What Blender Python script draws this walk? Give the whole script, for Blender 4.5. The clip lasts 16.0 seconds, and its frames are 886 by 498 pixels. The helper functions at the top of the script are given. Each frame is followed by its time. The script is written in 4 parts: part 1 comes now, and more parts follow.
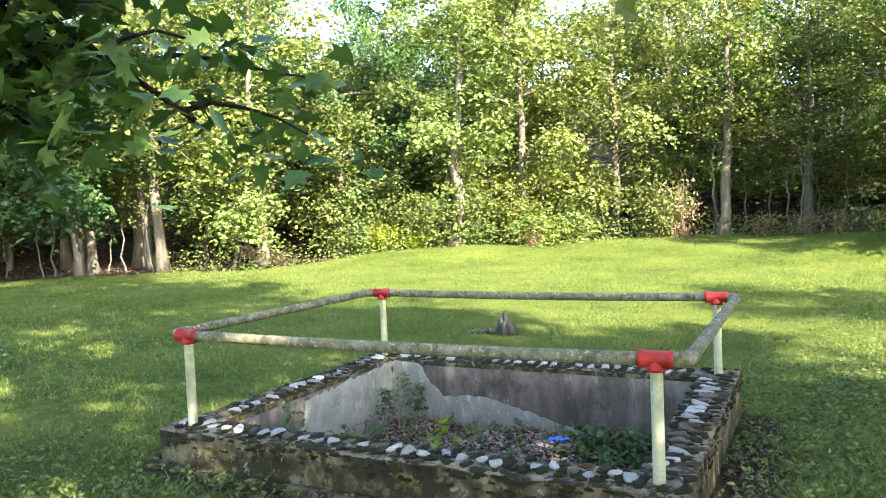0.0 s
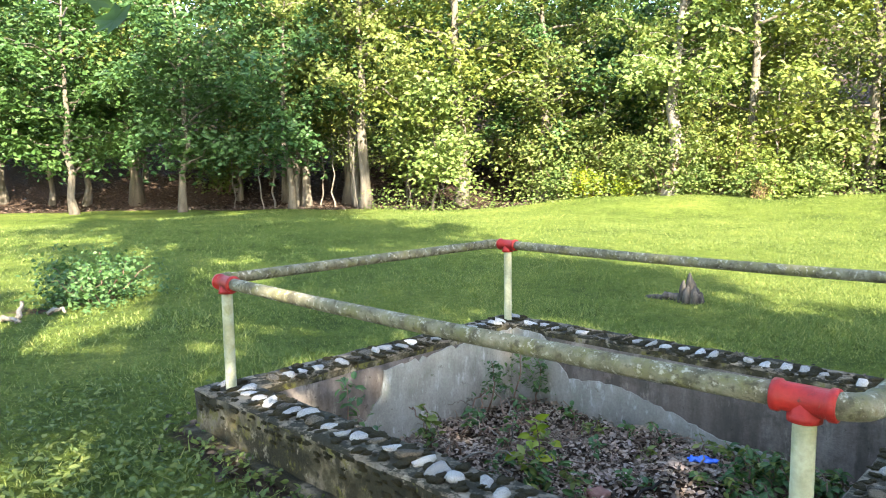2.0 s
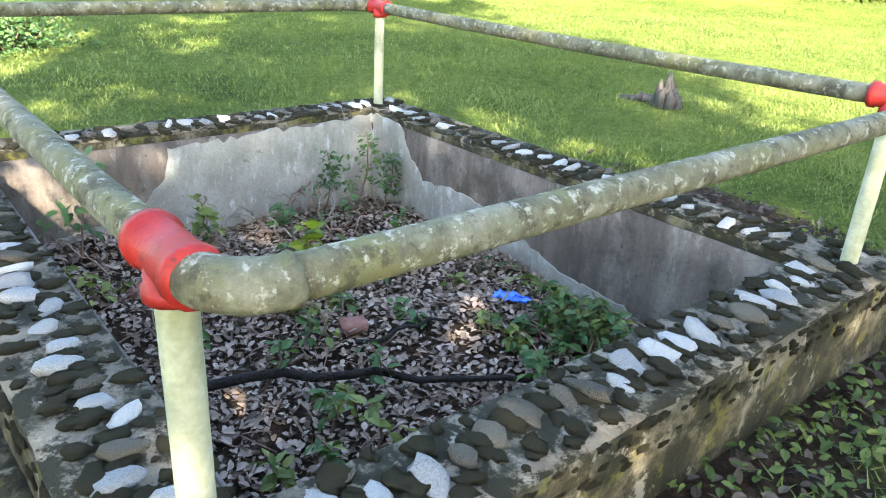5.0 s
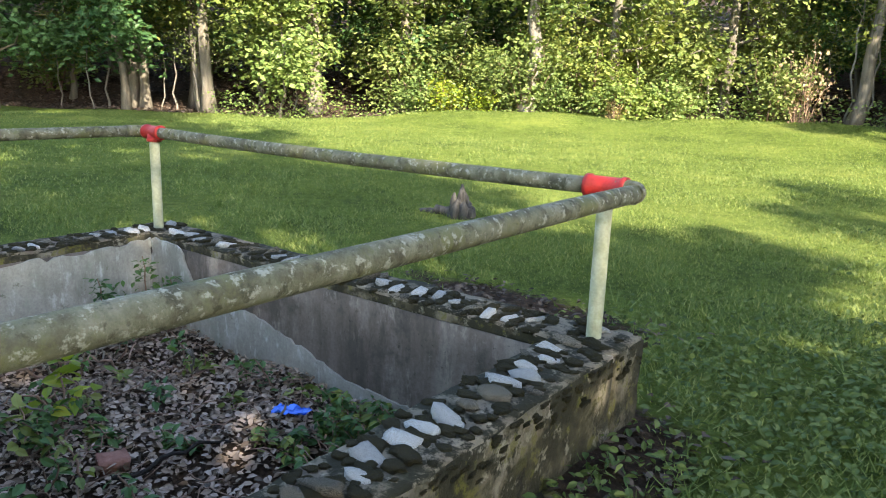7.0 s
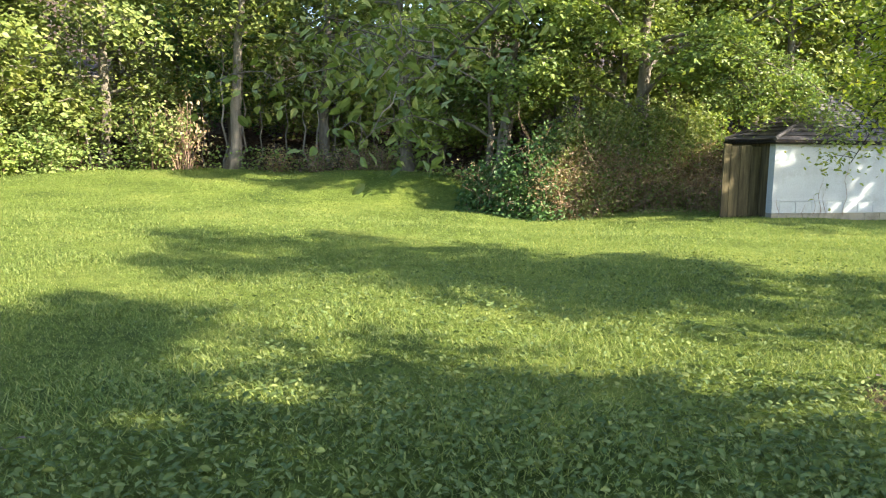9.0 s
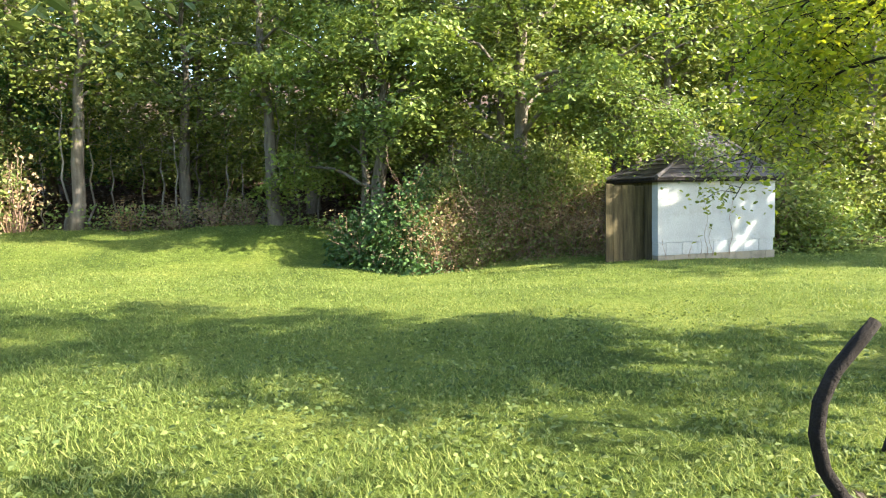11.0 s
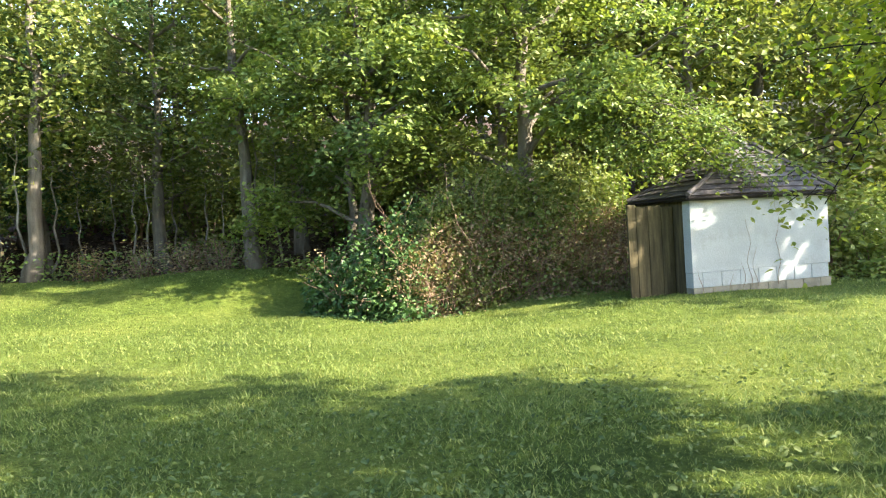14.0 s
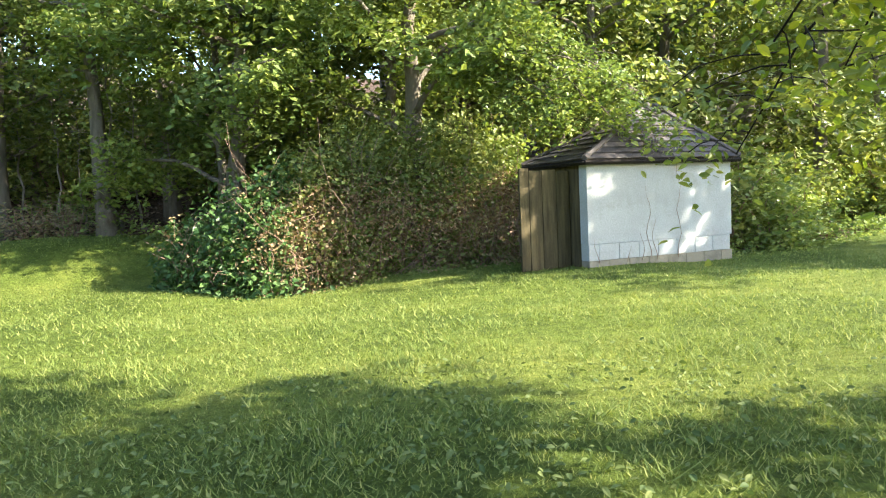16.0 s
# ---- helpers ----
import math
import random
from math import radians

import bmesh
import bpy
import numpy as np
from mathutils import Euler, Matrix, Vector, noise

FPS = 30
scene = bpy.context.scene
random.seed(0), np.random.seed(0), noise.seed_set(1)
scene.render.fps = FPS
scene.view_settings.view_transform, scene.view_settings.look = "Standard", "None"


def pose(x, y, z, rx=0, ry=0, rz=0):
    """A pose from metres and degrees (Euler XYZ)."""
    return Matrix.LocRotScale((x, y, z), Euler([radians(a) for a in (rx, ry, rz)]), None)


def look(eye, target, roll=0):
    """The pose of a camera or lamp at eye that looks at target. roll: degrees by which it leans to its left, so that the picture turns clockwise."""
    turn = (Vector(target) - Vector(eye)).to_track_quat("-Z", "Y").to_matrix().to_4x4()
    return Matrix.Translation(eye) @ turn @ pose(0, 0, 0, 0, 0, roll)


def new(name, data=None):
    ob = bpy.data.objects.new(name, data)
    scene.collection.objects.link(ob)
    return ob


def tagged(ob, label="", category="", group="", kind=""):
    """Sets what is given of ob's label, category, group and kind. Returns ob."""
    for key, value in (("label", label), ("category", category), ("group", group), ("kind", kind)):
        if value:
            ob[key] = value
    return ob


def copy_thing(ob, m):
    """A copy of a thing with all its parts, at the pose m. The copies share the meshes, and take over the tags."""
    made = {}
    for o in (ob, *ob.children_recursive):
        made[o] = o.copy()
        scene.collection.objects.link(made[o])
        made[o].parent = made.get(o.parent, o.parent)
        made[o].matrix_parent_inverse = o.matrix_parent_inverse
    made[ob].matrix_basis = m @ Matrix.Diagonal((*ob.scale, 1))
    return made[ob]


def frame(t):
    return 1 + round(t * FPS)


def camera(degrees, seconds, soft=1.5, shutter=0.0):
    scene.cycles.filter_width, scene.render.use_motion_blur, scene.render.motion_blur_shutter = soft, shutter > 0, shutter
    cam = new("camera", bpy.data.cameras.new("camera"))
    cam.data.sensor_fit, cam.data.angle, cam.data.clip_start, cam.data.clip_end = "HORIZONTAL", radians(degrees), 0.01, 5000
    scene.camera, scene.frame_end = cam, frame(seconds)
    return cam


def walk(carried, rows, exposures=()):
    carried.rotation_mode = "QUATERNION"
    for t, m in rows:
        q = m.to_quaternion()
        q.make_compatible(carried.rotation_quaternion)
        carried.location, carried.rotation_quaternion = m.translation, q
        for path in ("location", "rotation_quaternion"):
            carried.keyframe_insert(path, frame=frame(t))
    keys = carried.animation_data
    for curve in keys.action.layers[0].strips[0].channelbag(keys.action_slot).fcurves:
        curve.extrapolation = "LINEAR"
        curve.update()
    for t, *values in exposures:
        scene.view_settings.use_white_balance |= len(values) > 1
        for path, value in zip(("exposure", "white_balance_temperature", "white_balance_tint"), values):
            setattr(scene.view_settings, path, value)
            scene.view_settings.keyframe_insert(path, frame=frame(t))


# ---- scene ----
cam = camera(62.5, 16.0, soft=1.1)
PATH = [
    (0, (0.688, -3.581, 1.751), (-0.217, -1.8, 1.656), -2.4),
    (0.5, (0.73, -3.199, 1.712), (-0.291, -1.484, 1.583), -2.5),
    (1, (0.715, -2.844, 1.678), (-0.494, -1.26, 1.507), -2.2),
    (1.5, (0.706, -2.441, 1.675), (-0.664, -0.998, 1.473), -1.4),
    (2, (0.647, -2.052, 1.653), (-0.745, -0.635, 1.425), -0.8),
    (2.5, (0.657, -1.623, 1.623), (-0.684, -0.173, 1.314), 0.2),
    (3, (0.731, -1.206, 1.575), (-0.531, 0.271, 1.1), 1.2),
    (3.5, (0.829, -0.869, 1.497), (-0.385, 0.57, 0.82), 1.9),
    (4, (0.82, -0.581, 1.47), (-0.443, 0.739, 0.657), 2.2),
    (6.3, (1.099, -0.253, 1.392), (-0.395, 0.899, 0.729), 3.4),
    (6.5, (1.051, -0.324, 1.498), (-0.325, 0.979, 0.858), 2.0),
    (7, (1.178, -0.13, 1.379), (0.015, 1.435, 0.935), 2.1),
    (7.5, (1.254, -0.121, 1.4), (0.444, 1.676, 1.059), 1.2),
    (8, (1.332, -0.017, 1.391), (0.902, 1.911, 1.08), 1.2),
    (8.5, (1.427, 0.295, 1.365), (1.345, 2.272, 1.077), 1.1),
    (9, (1.579, 0.613, 1.374), (1.818, 2.579, 1.097), 0.7),
    (9.5, (1.799, 1.03, 1.363), (2.307, 2.944, 1.075), 0.2),
    (12, (3.102, 2.838, 1.262), (3.535, 4.791, 1.219), -3.2),
    (12.5, (3.203, 3.201, 1.213), (3.593, 5.163, 1.186), -3.6),
    (13, (3.359, 3.611, 1.206), (3.751, 5.572, 1.176), -3.5),
    (13.5, (3.486, 3.978, 1.173), (3.929, 5.928, 1.147), -3.2),
    (14, (3.632, 4.315, 1.18), (4.083, 6.263, 1.143), -3.3),
    (14.5, (3.89, 4.653, 1.178), (4.346, 6.598, 1.089), -3.2),
    (15, (4.11, 4.994, 1.147), (4.622, 6.924, 1.028), -3.3),
    (15.5, (4.324, 5.32, 1.123), (4.929, 7.221, 0.987), -3.1),
    (16, (4.651, 5.589, 1.066), (5.319, 7.47, 0.935), -2.5),
]
walk(cam, [(t, look(eye, target, roll)) for t, eye, target, roll in PATH],
     exposures=[(0, 2.86), (2.5, 2.96), (3.2, 3.05), (4, 3.45), (6.3, 3.2), (7, 2.55), (8.5, 2.5), (9.5, 2.6), (12, 2.72), (16, 2.72)])

# ---- world, sun ----
SUN_TO = Vector((0.88, -0.47, 0.62)).normalized()      # towards the sun
world = bpy.data.worlds.new("sky")
scene.world = world
world.use_nodes = True
wn = world.node_tree.nodes
sky = wn.new("ShaderNodeTexSky")
sky.sky_type = "NISHITA"
sky.sun_disc = False
sky.sun_elevation = math.asin(SUN_TO.z)
sky.sun_rotation = math.atan2(SUN_TO.x, SUN_TO.y)
wn["Background"].inputs["Strength"].default_value = 0.15
world.node_tree.links.new(sky.outputs[0], wn["Background"].inputs["Color"])
sun_data = bpy.data.lights.new("sun", "SUN")
sun_data.energy, sun_data.angle, sun_data.color = 4.8, radians(0.6), (1.0, 0.9, 0.74)
sun = new("sun", sun_data)
sun.matrix_world = look(SUN_TO * 60, (0, 0, 0))

rng = np.random.default_rng(7)


# ---- materials ----
def nodes_of(name):
    m = bpy.data.materials.new(name)
    m.use_nodes = True
    t = m.node_tree
    return m, t, t.nodes["Principled BSDF"]


def ramp(t, fac, stops):
    r = t.nodes.new("ShaderNodeValToRGB")
    e = r.color_ramp.elements
    while len(e) < len(stops):
        e.new(0.5)
    for s, (p, c) in zip(e, stops):
        s.position, s.color = p, (*c, 1)
    t.links.new(fac, r.inputs[0])
    return r.outputs[0]


def noise_tex(t, scale, detail=6, rough=0.6, coord="Object", stretch=None):
    c = t.nodes.new("ShaderNodeTexCoord").outputs[coord]
    if stretch:
        mp = t.nodes.new("ShaderNodeMapping")
        mp.inputs["Scale"].default_value = stretch
        t.links.new(c, mp.inputs[0])
        c = mp.outputs[0]
    n = t.nodes.new("ShaderNodeTexNoise")
    n.inputs["Scale"].default_value, n.inputs["Detail"].default_value, n.inputs["Roughness"].default_value = scale, detail, rough
    t.links.new(c, n.inputs["Vector"])
    return n.outputs["Fac"]


def mix(t, fac, a, b, kind="MIX"):
    m = t.nodes.new("ShaderNodeMix")
    m.data_type, m.blend_type = "RGBA", kind
    for value, slot in ((fac, m.inputs[0]), (a, m.inputs[6]), (b, m.inputs[7])):
        if isinstance(value, (int, float)):
            slot.default_value = value
        elif isinstance(value, tuple):
            slot.default_value = (*value, 1)
        else:
            t.links.new(value, slot)
    return m.outputs[2]


def bump(t, bsdf, height, strength, distance):
    b = t.nodes.new("ShaderNodeBump")
    b.inputs["Strength"].default_value, b.inputs["Distance"].default_value = strength, distance
    t.links.new(height, b.inputs["Height"])
    t.links.new(b.outputs[0], bsdf.inputs["Normal"])


def weathered(name, stops, scale, fine, rough=0.9, depth=0.01, strength=0.6, over=None, over_at=(0.5, 0.6), over_scale=3, stretch=None):
    """A worn surface: large blotches, fine grain, and a second colour that takes hold in patches."""
    m, t, p = nodes_of(name)
    big = noise_tex(t, scale, stretch=stretch)
    small = noise_tex(t, fine, 4, 0.7)
    col = ramp(t, big, stops)
    col = mix(t, 0.35, col, ramp(t, small, [(0.3, (0.25, 0.25, 0.25)), (0.7, (1, 1, 1))]), "MULTIPLY")
    if over:
        mask = ramp(t, noise_tex(t, over_scale, 8, 0.7), [(over_at[0], (0, 0, 0)), (over_at[1], (1, 1, 1))])
        col = mix(t, mask, col, over)
    t.links.new(col, p.inputs["Base Color"])
    p.inputs["Roughness"].default_value = rough
    p.inputs["Specular IOR Level"].default_value = 0.25
    bump(t, p, small, strength, depth)
    return m


def patches(m, colour, at, scale, amount=1.0, stretch=None):
    """A further colour in sharp-edged patches over a material."""
    t = m.node_tree
    p = t.nodes["Principled BSDF"]
    under = p.inputs["Base Color"].links[0].from_socket
    mask = ramp(t, noise_tex(t, scale, 8, 0.7, stretch=stretch), [(at[0], (0, 0, 0)), (at[1], (amount,) * 3)])
    t.links.new(mix(t, mask, under, colour), p.inputs["Base Color"])


def foliage(name, colours, translucent=0.4, rough=0.45):
    """Leaves: colour differs leaf by leaf and plant by plant, and light passes through."""
    m, t, p = nodes_of(name)
    geo = t.nodes.new("ShaderNodeNewGeometry").outputs["Random Per Island"]
    col = ramp(t, geo, [(i / (len(colours) - 1), c) for i, c in enumerate(colours)])
    info = t.nodes.new("ShaderNodeObjectInfo").outputs["Random"]
    col = mix(t, 0.8, col, ramp(t, info, [(0, (0.72, 0.8, 0.78)), (0.5, (1, 1, 1)), (1, (1.0, 0.98, 0.62))]), "MULTIPLY")
    t.links.new(col, p.inputs["Base Color"])
    p.inputs["Roughness"].default_value = rough
    p.inputs["Specular IOR Level"].default_value = 0.25
    tr = t.nodes.new("ShaderNodeBsdfTranslucent")
    t.links.new(mix(t, 1.0, col, (1.0, 1.0, 0.55), "MULTIPLY"), tr.inputs["Color"])
    mx = t.nodes.new("ShaderNodeMixShader")
    mx.inputs[0].default_value = translucent
    t.links.new(p.outputs[0], mx.inputs[1])
    t.links.new(tr.outputs[0], mx.inputs[2])
    t.links.new(mx.outputs[0], t.nodes["Material Output"].inputs["Surface"])
    return m


M_LEAF = foliage("broad leaves", [(0.085, 0.12, 0.032), (0.135, 0.175, 0.045), (0.185, 0.22, 0.062), (0.24, 0.255, 0.085)])
M_LEAF_PALE = foliage("pale leaves", [(0.1, 0.15, 0.045), (0.155, 0.215, 0.06), (0.2, 0.26, 0.078), (0.26, 0.3, 0.1)])
# own colour on ivy, weeds and bush; painted shade on trees and maple
M_LEAF_DEEP_AND_SHADED = foliage("deep green and shade-toned leaves", [(0.035, 0.08, 0.025), (0.06, 0.12, 0.035), (0.09, 0.15, 0.05)], 0.3)
M_LEAF_GOLD = foliage("yellow green leaves", [(0.15, 0.21, 0.02), (0.25, 0.31, 0.03), (0.4, 0.4, 0.045)], 0.5)
M_COVER = foliage("broad weeds", [(0.06, 0.095, 0.027), (0.105, 0.142, 0.038), (0.16, 0.188, 0.055)], 0.3, 0.7)
M_DRY = foliage("dry vine leaves", [(0.16, 0.1, 0.055), (0.26, 0.17, 0.1), (0.3, 0.24, 0.13), (0.14, 0.16, 0.05)], 0.25)
M_GRASS = foliage("grass blades", [(0.08, 0.125, 0.029), (0.14, 0.19, 0.047), (0.203, 0.25, 0.068), (0.29, 0.31, 0.108)], 0.4, 0.75)
M_LITTER = foliage("fallen leaves", [(0.06, 0.045, 0.034), (0.2, 0.145, 0.108), (0.34, 0.265, 0.21), (0.25, 0.19, 0.165)], 0.05, 0.8)
# fallen leaves in a darker colour, for the ground outside the basin
M_LITTER_DARK = foliage("darker fallen leaves", [(0.03, 0.022, 0.017), (0.08, 0.055, 0.04), (0.16, 0.11, 0.08), (0.09, 0.07, 0.06)], 0.05, 0.85)
M_BARK = weathered("grey brown bark", [(0.3, (0.09, 0.075, 0.055)), (0.7, (0.22, 0.19, 0.145))], 6, 40, depth=0.03, strength=1, stretch=(1, 1, 0.2))
M_BARK_PALE = weathered("pale bark", [(0.3, (0.11, 0.094, 0.073)), (0.65, (0.27, 0.24, 0.2))], 5, 30, depth=0.02, strength=0.8, stretch=(1, 1, 0.3))
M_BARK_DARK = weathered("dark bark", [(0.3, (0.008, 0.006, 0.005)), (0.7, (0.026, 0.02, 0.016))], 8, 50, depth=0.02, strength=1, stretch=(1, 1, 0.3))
M_STEM = weathered("dry brown stems", [(0.3, (0.12, 0.075, 0.05)), (0.7, (0.3, 0.2, 0.15))], 5, 30)
M_WALL = weathered("old mossy concrete", [(0.36, (0.018, 0.016, 0.008)), (0.5, (0.07, 0.058, 0.03)), (0.6, (0.17, 0.142, 0.1)), (0.72, (0.27, 0.235, 0.18))], 5.5, 60, over=(0.085, 0.078, 0.016), over_at=(0.55, 0.63), over_scale=9, depth=0.02)
M_INNER = weathered("stained grey brown render", [(0.3, (0.07, 0.056, 0.044)), (0.52, (0.15, 0.122, 0.1)), (0.75, (0.25, 0.215, 0.18))], 2.6, 60, over=(0.05, 0.042, 0.034), over_at=(0.5, 0.66), over_scale=3.2, depth=0.006, stretch=(2.2, 2.2, 0.4))
M_PLASTER = weathered("pale flaking plaster", [(0.3, (0.23, 0.215, 0.18)), (0.6, (0.34, 0.325, 0.285)), (0.8, (0.43, 0.415, 0.38))], 4, 70, over=(0.22, 0.24, 0.19), over_at=(0.56, 0.72), over_scale=5, depth=0.004)
M_STONE = weathered("white cap stones", [(0.3, (0.3, 0.29, 0.27)), (0.6, (0.48, 0.475, 0.46))], 12, 80, over=(0.2, 0.17, 0.13), over_at=(0.56, 0.64), over_scale=22, depth=0.004)
M_STONE_TAN = weathered("tan cap stones", [(0.3, (0.14, 0.115, 0.085)), (0.7, (0.3, 0.26, 0.2))], 14, 80, over=(0.05, 0.05, 0.03), over_at=(0.52, 0.62), over_scale=14, depth=0.006)
patches(M_STONE, (0.03, 0.026, 0.012), (0.56, 0.6), 26, 0.9)
patches(M_STONE_TAN, (0.022, 0.019, 0.009), (0.48, 0.53), 22, 0.95)
M_MOSS = weathered("blackish moss", [(0.35, (0.016, 0.014, 0.006)), (0.58, (0.055, 0.045, 0.015)), (0.7, (0.13, 0.11, 0.028))], 28, 190, 1.0, 0.02, 1.0)
M_RAIL = weathered("lichened pipe", [(0.32, (0.08, 0.072, 0.045)), (0.5, (0.18, 0.168, 0.105)), (0.7, (0.3, 0.28, 0.21))], 11, 130, over=(0.15, 0.142, 0.065), over_at=(0.5, 0.6), over_scale=7, depth=0.006, strength=0.8)
patches(M_WALL, (0.022, 0.019, 0.009), (0.47, 0.53), 4.5, 0.95)
patches(M_WALL, (0.1, 0.092, 0.016), (0.55, 0.62), 11, 0.8)
patches(M_WALL, (0.24, 0.21, 0.155), (0.58, 0.64), 8, 0.8)
patches(M_RAIL, (0.06, 0.055, 0.032), (0.54, 0.62), 21, 0.8)
patches(M_RAIL, (0.4, 0.385, 0.31), (0.55, 0.62), 34, 0.75)
patches(M_INNER, (0.06, 0.05, 0.04), (0.5, 0.62), 7, 0.75, (1, 1, 0.3))
patches(M_INNER, (0.27, 0.235, 0.19), (0.58, 0.68), 13, 0.6, (1, 1, 0.4))
patches(M_INNER, (0.035, 0.03, 0.02), (0.6, 0.66), 26, 0.7)
patches(M_PLASTER, (0.16, 0.155, 0.125), (0.5, 0.66), 8, 0.7, (1, 1, 0.3))
patches(M_PLASTER, (0.47, 0.465, 0.44), (0.56, 0.68), 17, 0.7, (1, 1, 0.4))
patches(M_PLASTER, (0.08, 0.085, 0.05), (0.62, 0.66), 12, 0.6)
M_MORTAR = weathered("tan rim mortar", [(0.3, (0.1, 0.08, 0.056)), (0.7, (0.26, 0.215, 0.155))], 8, 70, over=(0.03, 0.03, 0.016), over_at=(0.5, 0.6), over_scale=7, depth=0.01)
patches(M_MORTAR, (0.02, 0.018, 0.009), (0.47, 0.53), 11)
patches(M_MORTAR, (0.28, 0.24, 0.18), (0.6, 0.66), 16, 0.8)
M_POST = weathered("worn cream paint", [(0.3, (0.27, 0.28, 0.16)), (0.6, (0.44, 0.44, 0.31)), (0.85, (0.56, 0.54, 0.43))], 7, 60, 0.7, over=(0.27, 0.27, 0.13), over_at=(0.56, 0.7), over_scale=9, depth=0.003)
M_RED = weathered("worn red paint", [(0.3, (0.24, 0.016, 0.013)), (0.7, (0.44, 0.03, 0.025))], 8, 60, 0.45, over=(0.12, 0.03, 0.025), over_at=(0.62, 0.68), over_scale=12, depth=0.003)
M_SHED = weathered("whitewashed wall", [(0.25, (0.3, 0.318, 0.308)), (0.6, (0.38, 0.4, 0.39))], 1.4, 40, over=(0.23, 0.24, 0.21), over_at=(0.54, 0.75), over_scale=2.6, depth=0.004)
M_SHED_BASE = weathered("dirty block base", [(0.3, (0.15, 0.135, 0.1)), (0.7, (0.29, 0.27, 0.215))], 4, 50, over=(0.2, 0.18, 0.13), over_at=(0.5, 0.62), over_scale=4, depth=0.006)
M_PLANK = weathered("mossy brown planks", [(0.3, (0.025, 0.021, 0.01)), (0.7, (0.11, 0.088, 0.042))], 3, 40, stretch=(4, 4, 0.4), depth=0.004)
M_SLATE = weathered("grey slate", [(0.3, (0.06, 0.052, 0.052)), (0.7, (0.13, 0.115, 0.11))], 2.5, 40, 0.75, over=(0.12, 0.12, 0.08), over_at=(0.6, 0.7), over_scale=5, depth=0.004)
M_FAR_ROOF = weathered("pale metal roof", [(0.3, (0.36, 0.34, 0.31)), (0.7, (0.5, 0.48, 0.44))], 0.6, 20)
M_WOOD = weathered("grey rotten wood", [(0.3, (0.025, 0.022, 0.018)), (0.7, (0.13, 0.115, 0.095))], 9, 60, stretch=(3, 3, 0.4), depth=0.012, strength=1)
M_BRICK = weathered("worn brick", [(0.3, (0.16, 0.07, 0.05)), (0.7, (0.3, 0.15, 0.11))], 9, 60, over=(0.1, 0.08, 0.06), over_at=(0.55, 0.65), over_scale=8)
M_BLUE, _t, _p = nodes_of("blue plastic film")
_p.inputs["Base Color"].default_value, _p.inputs["Roughness"].default_value = (0.05, 0.16, 0.62, 1), 0.25

# slate and stones differ piece by piece
for _m in (M_SLATE, M_STONE, M_STONE_TAN):
    _t = _m.node_tree
    _p = _t.nodes["Principled BSDF"]
    _from = _p.inputs["Base Color"].links[0].from_socket
    _r = ramp(_t, _t.nodes.new("ShaderNodeObjectInfo").outputs["Random"], [(0, (0.62, 0.62, 0.62)), (1, (1.2, 1.17, 1.12))])
    _t.links.new(mix(_t, 1.0, _from, _r, "MULTIPLY"), _p.inputs["Base Color"])

M_GROUND, _t, _p = nodes_of("lawn and forest floor")
_a = _t.nodes.new("ShaderNodeAttribute")
_a.attribute_name = "bare"
_lawn = ramp(_t, noise_tex(_t, 0.45, 8, 0.65), [(0.3, (0.06, 0.092, 0.018)), (0.5, (0.115, 0.155, 0.032)), (0.72, (0.21, 0.235, 0.06))])
_lawn = mix(_t, 0.7, _lawn, ramp(_t, noise_tex(_t, 35, 5, 0.75), [(0.3, (0.35, 0.4, 0.3)), (0.65, (1.15, 1.15, 1.0))]), "MULTIPLY")
_lawn = mix(_t, 0.75, _lawn, ramp(_t, noise_tex(_t, 7, 7, 0.8), [(0.36, (0.55, 0.6, 0.5)), (0.62, (1.45, 1.42, 1.25))]), "MULTIPLY")
_soil = ramp(_t, noise_tex(_t, 14, 8, 0.75), [(0.3, (0.02, 0.014, 0.01)), (0.5, (0.06, 0.04, 0.028)), (0.7, (0.15, 0.095, 0.062))])
_n = _t.nodes.new("ShaderNodeMath")
_n.operation = "ADD"
_t.links.new(_a.outputs["Fac"], _n.inputs[0])
_n2 = _t.nodes.new("ShaderNodeMath")
_n2.operation = "MULTIPLY_ADD"
_t.links.new(noise_tex(_t, 2.5, 6, 0.7), _n2.inputs[0])
_n2.inputs[1].default_value, _n2.inputs[2].default_value = 0.9, -0.45
_t.links.new(_n2.outputs[0], _n.inputs[1])
_mask = ramp(_t, _n.outputs[0], [(0.42, (0, 0, 0)), (0.58, (1, 1, 1))])
_t.links.new(mix(_t, _mask, _lawn, _soil), _p.inputs["Base Color"])
_p.inputs["Roughness"].default_value = 0.95
_p.inputs["Specular IOR Level"].default_value = 0.1
bump(_t, _p, noise_tex(_t, 22, 8, 0.85), 1.0, 0.09)


# ---- mesh helpers ----
def np_mesh(name, verts, faces, material, smooth=False):
    """A mesh from arrays: faces is (n, 3) or (n, 4)."""
    me = bpy.data.meshes.new(name)
    verts, faces = np.asarray(verts, np.float32), np.asarray(faces, np.int32)
    k = faces.shape[1]
    me.vertices.add(len(verts))
    me.vertices.foreach_set("co", verts.ravel())
    me.loops.add(faces.size)
    me.loops.foreach_set("vertex_index", faces.ravel())
    me.polygons.add(len(faces))
    me.polygons.foreach_set("loop_start", np.arange(0, faces.size, k, dtype=np.int32))
    me.polygons.foreach_set("use_smooth", np.full(len(faces), smooth))
    me.materials.append(material)
    me.update(calc_edges=True)
    return me


